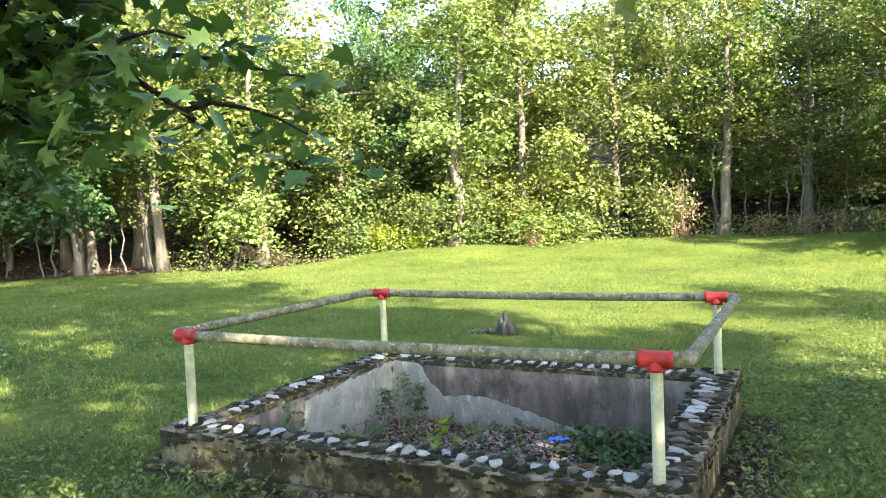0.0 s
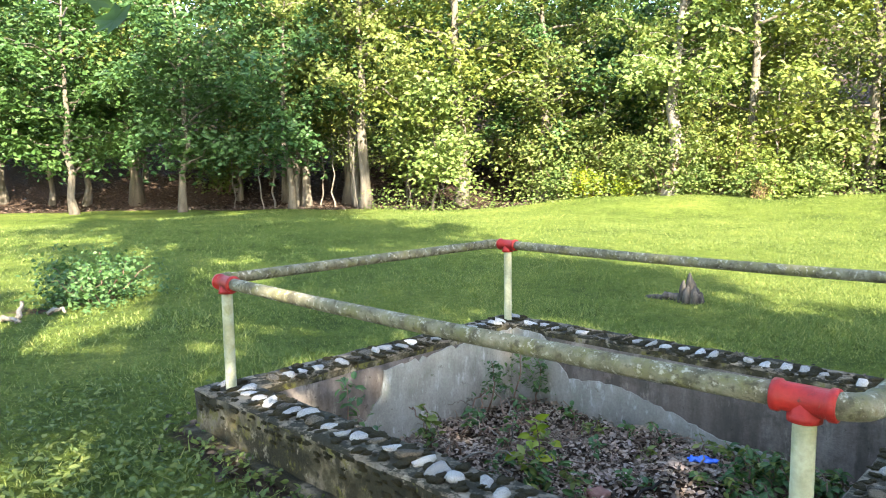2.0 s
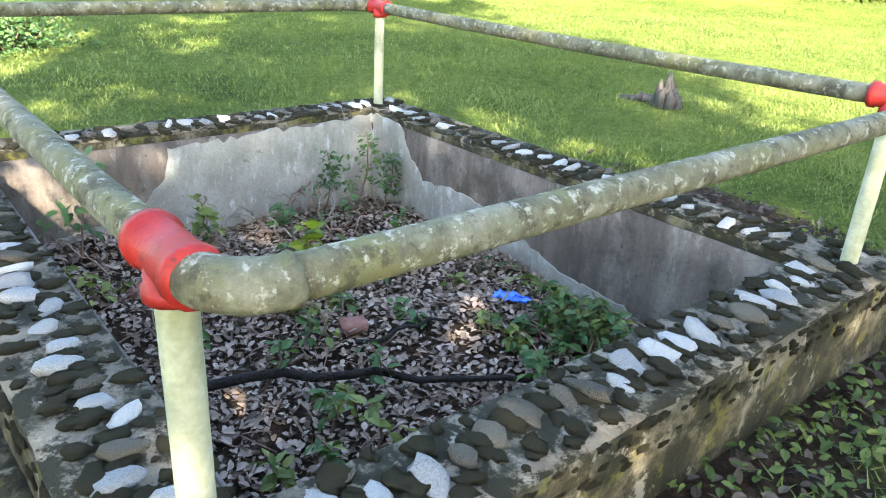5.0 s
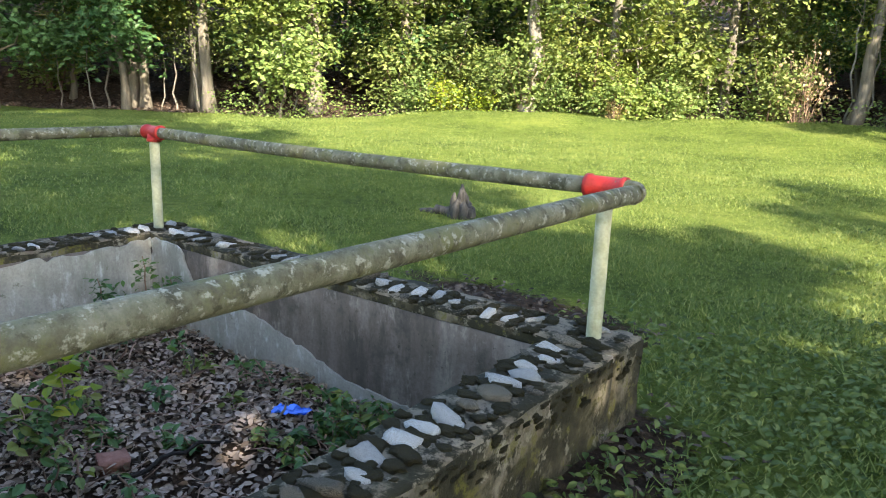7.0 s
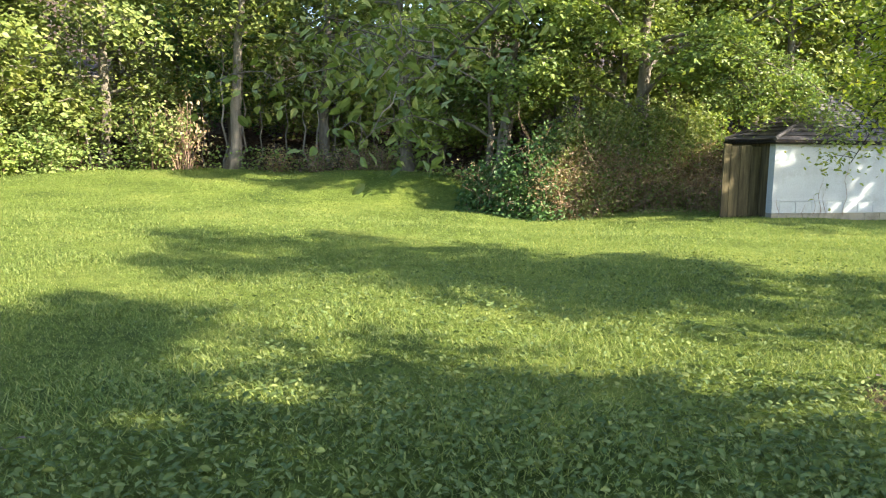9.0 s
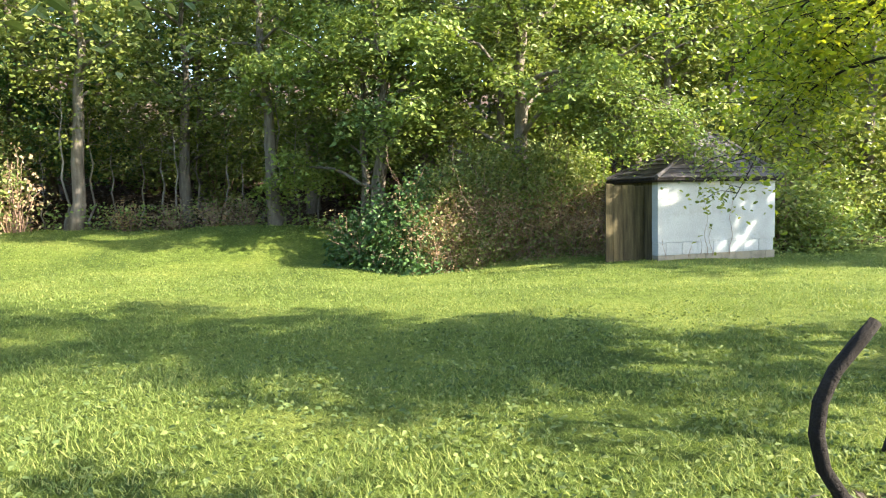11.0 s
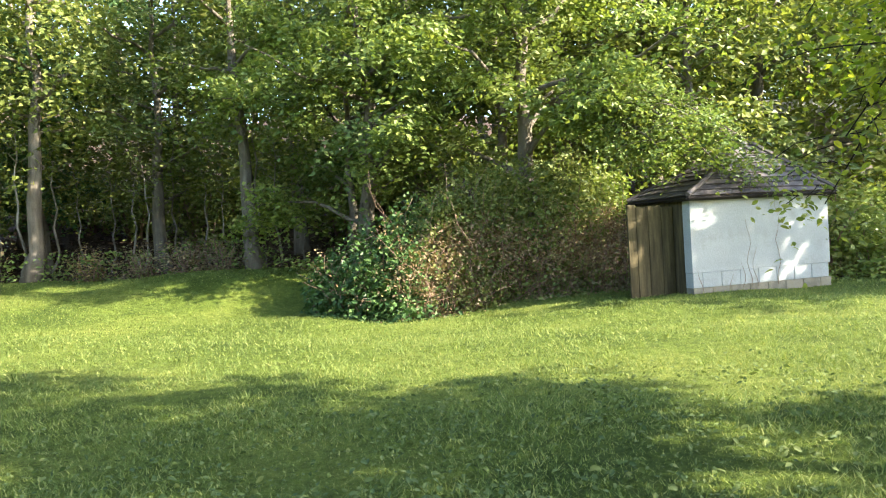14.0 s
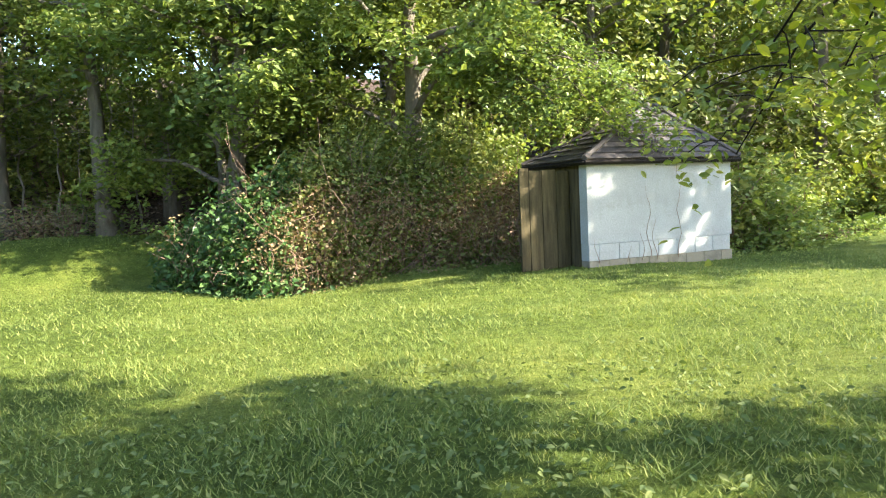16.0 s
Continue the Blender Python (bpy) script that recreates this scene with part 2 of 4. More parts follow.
def from_bm(name, bm, material, smooth=False):
    me = bpy.data.meshes.new(name)
    bmesh.ops.recalc_face_normals(bm, faces=bm.faces)
    bm.to_mesh(me)
    bm.free()
    me.materials.append(material)
    if smooth:
        me.polygons.foreach_set("use_smooth", np.full(len(me.polygons), True))
    return me


def part(name, me, parent, label="", at=None):
    ob = new(name, me)
    ob.parent = parent
    if at is not None:
        ob.matrix_basis = at
    if label:
        ob["label"] = label
    return ob


def thing(name, label, category, group="", at=None):
    ob = new(name)
    ob.empty_display_size = 0.2
    if at is not None:
        ob.matrix_basis = at
    return tagged(ob, label, category, group)


def tube(path, radii, sides=8, wobble=0.0):
    """Verts and quads of a pipe or stem along a path."""
    path = np.asarray(path, float)
    n = len(path)
    radii = np.broadcast_to(np.asarray(radii, float), n)
    tang = np.gradient(path, axis=0)
    tang /= np.linalg.norm(tang, axis=1)[:, None] + 1e-9
    ref = np.array((0, 0, 1.0)) if abs(tang[0, 2]) < 0.8 else np.array((1.0, 0, 0))
    vs = []
    for i in range(n):
        u = np.cross(tang[i], ref)
        u /= np.linalg.norm(u) + 1e-9
        w = np.cross(u, tang[i])
        ref = w if abs(np.dot(w, tang[i])) < 0.5 else ref
        a = np.arange(sides) * 2 * np.pi / sides
        r = radii[i] * (1 + wobble * rng.standard_normal(sides))
        vs.append(path[i] + (np.cos(a) * r)[:, None] * u + (np.sin(a) * r)[:, None] * w)
    vs = np.concatenate(vs + [path[:1], path[-1:]])
    fs = []
    for i in range(n - 1):
        for j in range(sides):
            k = (j + 1) % sides
            fs.append((i * sides + j, i * sides + k, (i + 1) * sides + k, (i + 1) * sides + j))
    for j in range(sides):
        k = (j + 1) % sides
        fs.append((n * sides, k, j, j))
        b = (n - 1) * sides
        fs.append((n * sides + 1, b + j, b + k, b + k))
    return vs, fs


def tubes_mesh(name, tubes, material, smooth=True):
    vs, fs, o = [], [], 0
    for v, f in tubes:
        vs.append(v)
        fs += [tuple(i + o for i in q) for q in f]
        o += len(v)
    vs = np.concatenate(vs)
    me = bpy.data.meshes.new(name)
    me.from_pydata(vs.tolist(), [], [q if q[2] != q[3] else q[:3] for q in fs])
    me.materials.append(material)
    me.polygons.foreach_set("use_smooth", np.full(len(me.polygons), smooth))
    return me


# leaf outlines: x along the rib, y across, z the fold
RHOMB = (np.array([(0, 0, 0), (0.45, 0.34, 0.1), (1, 0, -0.05), (0.45, -0.34, 0.1)]), np.array([(0, 2, 1), (0, 3, 2)]))
OVATE = (np.array([(0, 0, 0), (0.25, 0.22, 0.06), (0.6, 0.24, 0.05), (1, 0, -0.12), (0.6, -0.24, 0.05), (0.25, -0.22, 0.06), (0.5, 0, 0)]),
         np.array([(0, 6, 1), (1, 6, 2), (2, 6, 3), (3, 6, 4), (4, 6, 5), (5, 6, 0)]))
_lobes = [(0, 0.06), (0.12, 0.5), (0.3, 0.28), (0.62, 0.5), (0.62, 0.2), (1.05, 0)]
_ring = [(x, y, 0.08 * abs(y)) for x, y in _lobes] + [(x, -y, 0.08 * abs(y)) for x, y in _lobes[-2::-1]]
MAPLE = (np.array([(0.35, 0, -0.03)] + _ring), np.array([(0, i + 1, (i + 1) % len(_ring) + 1) for i in range(len(_ring))]))


def leaf_cloud(places, sizes, shape, up=0.6, droop=0.3, facing=None):
    """One leaf of an outline at each place, its face mostly turned up."""
    tv, tf = shape
    n = len(places)
    az = rng.uniform(0, 2 * np.pi, n)
    f = np.stack([np.cos(az), np.sin(az), -droop + 0.35 * rng.standard_normal(n)], 1)
    f /= np.linalg.norm(f, axis=1)[:, None]
    nrm = rng.standard_normal((n, 3)) * (1 - up) + np.array((0, 0, up))
    if facing is not None:
        nrm = facing + 0.33 * rng.standard_normal((n, 3))
    s = np.cross(nrm, f)
    s /= np.linalg.norm(s, axis=1)[:, None] + 1e-9
    w = np.cross(f, s)
    sizes = np.asarray(sizes)[:, None, None]
    v = places[:, None, :] + sizes * (tv[None, :, 0:1] * f[:, None] + tv[None, :, 1:2] * s[:, None] + tv[None, :, 2:3] * w[:, None])
    fc = tf[None] + (np.arange(n) * len(tv))[:, None, None]
    return v.reshape(-1, 3), fc.reshape(-1, 3)


def sprays(centres, per, radius, flat=0.3):
    """Leaves gather in loose, flattish sprays round the centres."""
    c = np.repeat(np.asarray(centres, float), per, axis=0)
    d = np.clip(rng.standard_normal((len(c), 3)), -1.7, 1.7) * radius
    d[:, 2] *= flat
    tilt = np.repeat(rng.standard_normal((len(centres), 2)) * 0.35, per, axis=0)
    d[:, 2] += (d[:, :2] * tilt).sum(1) - 0.25 * (d[:, :2] ** 2).sum(1) / radius
    return c + d


def faced(centres, per, axis_xy=(0.0, 0.0), out=0.75):
    """The way each spray's leaves face: up and outwards from the plant's axis."""
    c = np.asarray(centres, float)
    o = c - np.array((*axis_xy, 0))
    o[:, 2] = 0
    o /= np.linalg.norm(o, axis=1)[:, None] + 0.3
    d = o * out + np.array((0, 0, 0.75)) + 0.35 * rng.standard_normal(c.shape)
    return np.repeat(d / np.linalg.norm(d, axis=1)[:, None], per, axis=0)


# ---- ground ----
HEIGHTS = [(0.7, -3.2, 0.1), (0, -0.3, 0.1), (-3.3, 0, 0.13), (1.2, 2.5, 0.02), (0.42, 6.3, -0.09), (2.6, 9.2, -0.14), (3.4, 17.5, -0.18), (6, 16.6, -0.28),
           (10.7, 15.3, -0.08), (13.9, 15.4, -0.16), (-27, 16, 0.05), (-4, 6.9, -0.03), (4.6, 5.7, -0.13), (-11.5, 21.5, 0.6), (-4.1, 25, 0.62),
           (3.1, 22.9, 0.66), (-8, 14, 0.08), (-18, 15, 0.12), (-1, 14, 0.0), (10, 22, 0.7), (-10, 1, 0.05), (20, 14, -0.1)]


# the foot of the woods
EDGE = [(-60, -30), (-40, -8), (-31, 4), (-27, 10), (-22, 13), (-17.5, 15), (-14, 18), (-10.5, 20), (-7, 22), (-3.5, 24), (1.5, 23.6), (3.6, 22), (5.2, 20), (7.5, 18.6), (10.4, 18), (14.5, 16.2), (18, 17), (24, 20), (40, 27), (60, 34)]
EX, EY = np.array(EDGE).T


def ground_z(x, y):
    x, y = np.asarray(x, float), np.asarray(y, float)
    num, den = 0.0, 0.0
    for a, b, c in HEIGHTS:
        w = 1 / ((x - a) ** 2 + (y - b) ** 2 + 0.6) ** 1.6
        num, den = num + w * c, den + w
    far = np.clip(y - np.interp(x, EX, EY) - 3.5, 0, 70) * 0.24
    return num / den + far + 0.025 * np.sin(x * 1.3 + 0.7 * y) * np.sin(y * 1.1 - 0.4 * x)


def depth_in_woods(x, y):
    return y - np.interp(x, EX, EY)


BASIN_X, BASIN_Y, RIM, FLOOR = -3.09, 2.5, 0.4, -0.18      # the posts stand at (0, 0), (0, Y), (X, Y), (X, 0)
OUT, INN = 0.15, 0.13                                        # wall faces on either side of the post lines


def axis_steps(lo, hi, near_lo, near_hi, step):
    near = np.arange(near_lo, near_hi, step)
    left = near_lo - np.geomspace(step * 1.5, near_lo - lo, 26)[::-1]
    right = near_hi + np.geomspace(step * 1.5, hi - near_hi, 26)
    return np.concatenate([left, near, right])


gx, gy = axis_steps(-700, 700, -30, 24, 0.3), axis_steps(-500, 900, -6, 30, 0.3)
# the sheet is cut along the basin's inside
gx = np.sort(np.concatenate([gx[(np.abs(gx - BASIN_X) > 0.2) & (np.abs(gx) > 0.2)], [BASIN_X, 0]]))
gy = np.sort(np.concatenate([gy[(np.abs(gy - BASIN_Y) > 0.2) & (np.abs(gy) > 0.2)], [BASIN_Y, 0]]))
XX, YY = np.meshgrid(gx, gy)
ZZ = ground_z(XX, YY)
gverts = np.stack([XX, YY, ZZ], -1).reshape(-1, 3)
ii, jj = np.meshgrid(np.arange(len(gx) - 1), np.arange(len(gy) - 1))
q0 = (jj * len(gx) + ii).ravel()
gfaces = np.stack([q0, q0 + 1, q0 + len(gx) + 1, q0 + len(gx)], 1)
mid = gverts[gfaces].mean(1)
keep = ~((mid[:, 0] > BASIN_X) & (mid[:, 0] < 0) & (mid[:, 1] > 0) & (mid[:, 1] < BASIN_Y))
ground_me = np_mesh("ground", gverts, gfaces[keep], M_GROUND, True)


def bareness(x, y):
    """How far the grass gives way to leaf litter and soil."""
    woods = np.clip(depth_in_woods(x, y) / 2.5 + 0.25, 0, 1)
    dx = np.maximum(np.maximum(BASIN_X - OUT - x, x - OUT), 0)
    dy = np.maximum(np.maximum(-OUT - y, y - BASIN_Y - OUT), 0)
    by_wall = np.clip(0.95 - np.hypot(dx, dy) / np.where((x > 0) & (y < 2.7), 0.75, 0.4), 0, 1)
    bed = np.clip(1.3 - np.hypot((x - 5.5) / 1.1, (y - 4.3) / 0.8), 0, 1)
    slab = np.clip(1.15 - np.hypot((x + 1.2) / 1.4, (y - 3.9) / 0.45), 0, 1)
    left = np.clip(0.75 - np.hypot((x + 8.6) / 1.2, (y - 0.5) / 0.8), 0, 1)
    return np.maximum.reduce([woods, by_wall, bed, slab, left])


attr = ground_me.attributes.new("bare", "FLOAT", "POINT")
attr.data.foreach_set("value", bareness(gverts[:, 0], gverts[:, 1]).astype(np.float32))
tagged(new("ground", ground_me), "green lawn rising to the leaf-strewn floor of the woods", "ground", kind="structure")


# ---- trees ----
def stem_path(start, end, bend, n=7, rough=0.05):
    start, end = np.array(start, float), np.array(end, float)
    u = np.linspace(0, 1, n)[:, None]
    p = start + (end - start) * u + np.array(bend) * (4 * u * (1 - u))
    p[1:-1] += rough * rng.standard_normal((n - 2, 3))
    return p


def make_tree(height, spread, low, leaves, material, bark, leaf=(0.12, 0.24), trunk_r=0.16, lean=(0, 0), label="", name="tree", shape=RHOMB, group="trees of the wood edge", clump=0.46):
    """A tapered trunk, limbs that leave it at many heights, and a ragged crown of sprays."""
    root = thing(name, label, "tree", group)
    top = np.array((lean[0], lean[1], height * 0.9))
    path = stem_path((0, 0, -0.3), top, (0.2 * rng.standard_normal(), 0.2 * rng.standard_normal(), 0), 10, 0.06)
    rad = trunk_r * np.linspace(1.15, 0.18, 10)
    rad[0] *= 1.5
    part("trunk", tubes_mesh("trunk", [tube(path, rad, 9, 0.06)], bark), root)
    limbs, ends = [], []
    count = 13
    for i in range(count):
        h = low + (height * 0.86 - low) * (i + rng.uniform(0, 0.8)) / count
        k = np.interp(h, path[:, 2], np.arange(10))
        base = np.array([np.interp(k, np.arange(10), path[:, j]) for j in range(3)])
        az = i * 2.4 + rng.uniform(-0.5, 0.5)
        reach = spread * (0.55 + 0.5 * np.sin(np.pi * min(1, 0.25 + 0.75 * (h - low) / (height - low)))) * rng.uniform(0.75, 1.15)
        tip = base + np.array((np.cos(az) * reach, np.sin(az) * reach, reach * rng.uniform(0.05, 0.55)))
        p = stem_path(base, tip, (0, 0, 0.15 * reach * rng.uniform(-0.4, 1)), 7, 0.06)
        limbs.append(tube(p, np.linspace(0.3, 0.06, 7) * trunk_r * 1.1, 5))
        for j in range(2, 7):
            off = rng.standard_normal(3) * np.array((0.5, 0.5, 0.4)) * spread * 0.22
            ends.append(p[j] + off)
    for one in limbs:
        part("limb", tubes_mesh("limb", [one], bark), root)
    ends = np.array(ends)
    ends = ends[ends[:, 2] > low * 0.75]
    per = max(4, leaves // len(ends))
    places = sprays(ends, per, clump, 0.36)
    v, f = leaf_cloud(places, rng.uniform(*leaf, len(places)), shape, 0.38, 0.3, faced(ends, per))
    part("crown", np_mesh("crown", v, f, material), root)
    return root


def make_shrub(height, spread, leaves, material, leaf=(0.07, 0.15), name="shrub", label="", group="", stems=9, category="shrub"):
    root = thing(name, label, category, group)
    st, ends = [], []
    for i in range(stems):
        az, r = i * 2.4 + rng.uniform(-0.4, 0.4), spread * math.sqrt((i + 0.5) / stems)
        tip = np.array((np.cos(az) * r, np.sin(az) * r, height * rng.uniform(0.6, 1.0) * (1 - 0.35 * (r / spread) ** 2)))
        p = stem_path((0.15 * np.cos(az), 0.15 * np.sin(az), -0.1), tip, (0, 0, 0.1 * height), 6, 0.03)
        st.append(tube(p, np.linspace(0.02, 0.005, 6) * (0.5 + height / 3), 5))
        for j in range(1, 6):
            ends.append(p[j] + rng.standard_normal(3) * 0.1 * spread)
            ends.append(p[j] + rng.standard_normal(3) * 0.2 * spread)
    ends = np.array(ends)
    ends[:, 2] = np.abs(ends[:, 2])
    per = max(3, leaves // len(ends))
    places = sprays(ends, per, 0.16 * spread + 0.06, 0.5)
    places[:, 2] = np.maximum(places[:, 2], 0.03)
    v, f = leaf_cloud(places, rng.uniform(*leaf, len(places)), RHOMB, 0.4, 0.3, faced(ends, per))
    for one in st:
        part("stem", tubes_mesh("stem", [one], M_STEM), root)
    part("foliage", np_mesh("foliage", v, f, material), root)
    return root


def planted(ob, x, y, turn=0.0, size=1.0, tall=1.0):
    return Matrix.LocRotScale((x, y, float(ground_z(x, y)) - 0.03), Euler((0, 0, turn)), (size, size, size * tall))


def move(ob, m):
    ob.matrix_basis = m
    return ob


def spread_copies(first, spots):
    """The first stands at the first spot, copies at the others."""
    for i, (x, y, turn, size, tall) in enumerate(spots):
        m = planted(first, x, y, turn, size, tall)
        if i:
            c = copy_thing(first, m)
            c.matrix_basis = m
        else:
            hold = m
    first.matrix_basis = hold


kinds = [
    make_tree(10.5, 2.7, 1.7, 6000, M_LEAF, M_BARK, label="tall broad-leaved tree in full green leaf at the wood's edge"),
    make_tree(9.5, 2.4, 1.4, 6000, M_LEAF_PALE, M_BARK, trunk_r=0.12, label="slender tree with pale sunlit green leaves"),
    make_tree(11.0, 3.0, 2.4, 6000, M_LEAF, M_BARK, trunk_r=0.2, label="large tree with a bare lower trunk and green crown"),
    make_tree(8.0, 2.5, 1.2, 7000, M_LEAF_DEEP_AND_SHADED, M_BARK, trunk_r=0.11, label="tree with deep green low-hanging leaves, shade painted into their colour"),
]
spots = [[] for _ in kinds]
for row, (off, step) in enumerate(((1.6, 2.9), (4.6, 3.2), (8.5, 4.0), (14.0, 5.0), (21.0, 6.0))):
    x = -32.0 - row * 2
    while x < 26 + row * 4:
        px = x + rng.uniform(-0.8, 0.8)
        py = float(np.interp(px, EX, EY)) + off + rng.uniform(-0.8, 0.8)
        x += step
        if row < 2 and 9.4 < px < 16.5 and py < 20.5:
            py = 21.5 + rng.uniform(0, 1)
        if row == 0 and px < -20:
            py += 3
        if row == 0 and min(abs(px + 10.9), abs(px + 2.3), abs(px - 3.2)) < 1.5:
            continue
        if 15 < py < 28 and abs((px - 4.6) * 0.759 - (py - 5.7) * 0.651) < 1.6 and px > 15:
            continue
        k = (0, 1, 2, 0, 1, 3)[int(rng.integers(6))] if px < 4 else (1, 0, 2, 3)[int(rng.integers(4))]
        # on the left the rear rows get shade put into their leaf colour
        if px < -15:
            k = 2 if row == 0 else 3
        spots[k].append((px, py, rng.uniform(0, 6.28), rng.uniform(0.85, 1.15), rng.uniform(0.9, 1.15) + 0.12 * row))
for x0,y0 in ((18, 23.5), (24, 32), (19, 33), (29, 31), (22, 36), (26, 36), (31, 26)):
    spots[0].append((x0, y0, rng.uniform(0, 6.28), 1.1, 1.1))
for x0, y0 in ((-29, 3), (-32, -1), (-34.5, -5), (-37, 1), (-38, -9), (-35, 6), (-31, 9), (-42, -4), (-43, 4), (-40, 10), (-35, 13), (-46, -10), (-28.5, 14.5)):
    spots[2 if rng.random() < 0.5 else 3].append((x0 + rng.uniform(-0.6, 0.6), y0, rng.uniform(0, 6.28), rng.uniform(0.95, 1.2), 1.0))
# a low-boughed tree at the corner of the lawn, its own shade painted as darker leaves
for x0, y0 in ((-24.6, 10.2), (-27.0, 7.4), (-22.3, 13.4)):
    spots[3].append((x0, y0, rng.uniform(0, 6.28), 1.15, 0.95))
for ob, s in zip(kinds, spots):
    spread_copies(ob, s)

# the pale forked tree in the sun, and the ones told apart by their trunks
white = make_tree(10.5, 2.5, 3.0, 8000, M_LEAF_PALE, M_BARK_PALE, trunk_r=0.21, lean=(0.5, 0.2), label="tall tree with a pale sunlit forking trunk", group="")
move(white, planted(white, -10.9, 20.1))
straight = make_tree(11.5, 1.9, 4.0, 4200, M_LEAF, M_BARK, trunk_r=0.2, lean=(0.4, 0.3), label="straight tree with a grey brown vine-hung trunk", group="")
spread_copies(straight, [(-2.3, 24.1, 0.3, 0.9, 1), (3.2, 22.5, 2.0, 0.85, 1), (-23.6, 14.2, 1.0, 0.9, 1), (-22.8, 14.4, 2.6, 0.8, 1), (-20.5, 15.2, 4.0, 0.85, 1)])
gold = make_tree(5.2, 1.4, 0.9, 3600, M_LEAF_PALE, M_BARK, trunk_r=0.05, label="young tree with pale green leaves in the sun", group="")
spread_copies(gold, [(-17.2, 15.6, 0, 1, 1.0), (-12.6, 20.6, 1, 0.6, 0.7)])

# trees behind the path, whose shade falls across the lawn and the basin
shade = make_tree(9.0, 3.1, 3.2, 3000, M_LEAF, M_BARK, trunk_r=0.22, leaf=(0.2, 0.34), label="broad tree that shades the lawn", group="shade trees", clump=0.36)
spread_copies(shade, [(7.4, -3.6, 0, 0.95, 1), (7.6, -7.2, 1, 1, 1.1), (10.6, -1.4, 2, 0.8, 1.1), (1.5, -8.6, 4, 1.05, 1.0), (-5.2, -8.4, 0.7, 1.0, 1), (13.4, 3.6, 2.4, 0.5, 0.9), (18.4, 13.0, 5.1, 0.8, 1.0), (20.6, 11.4, 2.2, 0.85, 1.05), (21.8, 12.3, 0.9, 0.85, 1.1)])

tall = make_tree(16.0, 2.1, 6.5, 2100, M_LEAF, M_BARK, trunk_r=0.2, leaf=(0.25, 0.38), label="tall narrow tree that throws long shadows over the lawn", group="shade trees", clump=0.34)
spread_copies(tall, [(12.6, 5.4, 0, 0.62, 1), (15.8, 2.4, 1, 0.85, 1), (11.8, -1.8, 2, 1.0, 0.95), (10.8, -6.6, 3, 1.1, 1), (6.2, -5.2, 5, 1.35, 1.4), (9.4, -4.4, 0.5, 1.35, 1.45), (15.2, -4.6, 1.5, 1.25, 1.0), (13.4, -6.0, 2.0, 1.35, 1.4), (4.4, -6.4, 3.6, 1.35, 1.35)])

# shrubs and young growth along the foot of the woods
shrubs = [
    make_shrub(1.7, 1.0, 1700, M_LEAF_PALE, (0.09, 0.19), label="leafy green shrub at the edge of the lawn", group="wood edge shrubs"),
    make_shrub(2.6, 1.2, 2000, M_LEAF, (0.09, 0.19), label="tall green shrub among the trees", group="wood edge shrubs"),
    make_shrub(1.1, 0.7, 1000, M_LEAF_GOLD, (0.08, 0.15), label="low yellow green bush in the sun", group="wood edge shrubs"),
]
spots = [[] for _ in shrubs]
x = -19.0
while x < 2.2:
    px = x + rng.uniform(-0.3, 0.3)
    py = float(np.interp(px, EX, EY))
    k = (0, 0, 1, 1, 2)[int(rng.integers(5))]
    dense = -14.5 < px < -6
    if (dense and abs(px + 10.9) > 0.7) or rng.random() < 0.22:
        spots[k].append((px, py + rng.uniform(-0.1, 0.9), rng.uniform(0, 6.28), rng.uniform(0.7, 1.1), 1))
    if rng.random() < (0.8 if -15 < px < -7 else 0.25):
        spots[1].append((px, py + rng.uniform(1.5, 5.0), rng.uniform(0, 6.28), rng.uniform(0.8, 1.3), 1))
    x += 0.75
for x in np.arange(-30, 24, 1.7):
    dd = rng.uniform(5, 13)
    if not 9 < x < 17 or dd > 6:
        spots[1].append((x, float(np.interp(x, EX, EY)) + dd, rng.uniform(0, 6), rng.uniform(1.1, 1.6), 0.8))
for x in np.arange(14.6, 30, 0.9):
    spots[int(rng.integers(2))].append((x, float(np.interp(x, EX, EY)) + rng.uniform(0, 2.5), rng.uniform(0, 6), rng.uniform(0.8, 1.2), 1))
for ob, s in zip(shrubs, spots):
    spread_copies(ob, s)
pole = make_tree(4.6, 0.9, 2.0, 420, M_LEAF, M_BARK_PALE, trunk_r=0.032, leaf=(0.08, 0.15), label="thin pale sapling in the dark undergrowth", group="undergrowth saplings", clump=0.25)
pole_spots = []
for x in np.concatenate([np.arange(-6.5, 5.0, 0.62), np.arange(-25, -17, 0.8), np.arange(-15, -7, 1.6)]):
    x = x + rng.uniform(-0.3, 0.3)
    pole_spots.append((x, float(np.interp(x, EX, EY)) + rng.uniform(0.4, 3.6), rng.uniform(0, 6.28), rng.uniform(0.7, 1.3), 1))
spread_copies(pole, pole_spots)
dead = make_shrub(1.5, 0.7, 700, M_DRY, (0.06, 0.12), "dry_vines", "tangle of dry brown vines at the wood's edge", "dry vines", 14, "vines")
spread_copies(dead, [(-3.6, 23.7, 0, 1, 1.6), (0.4, 23.6, 1, 0.9, 0.7), (1.6, 23.3, 2, 1, 0.6), (2.4, 23.0, 3, 0.9, 0.7), (-0.8, 24.0, 4, 0.9, 0.7), (-8.2, 20.9, 5, 0.6, 0.9)])
left_bush = make_shrub(0.85, 0.95, 3000, M_LEAF_DEEP_AND_SHADED, (0.06, 0.11), "bush", "round dark green bush standing on the lawn", "", 14, "bush")
move(left_bush, planted(left_bush, -8.7, 1.3, 0, 0.78))


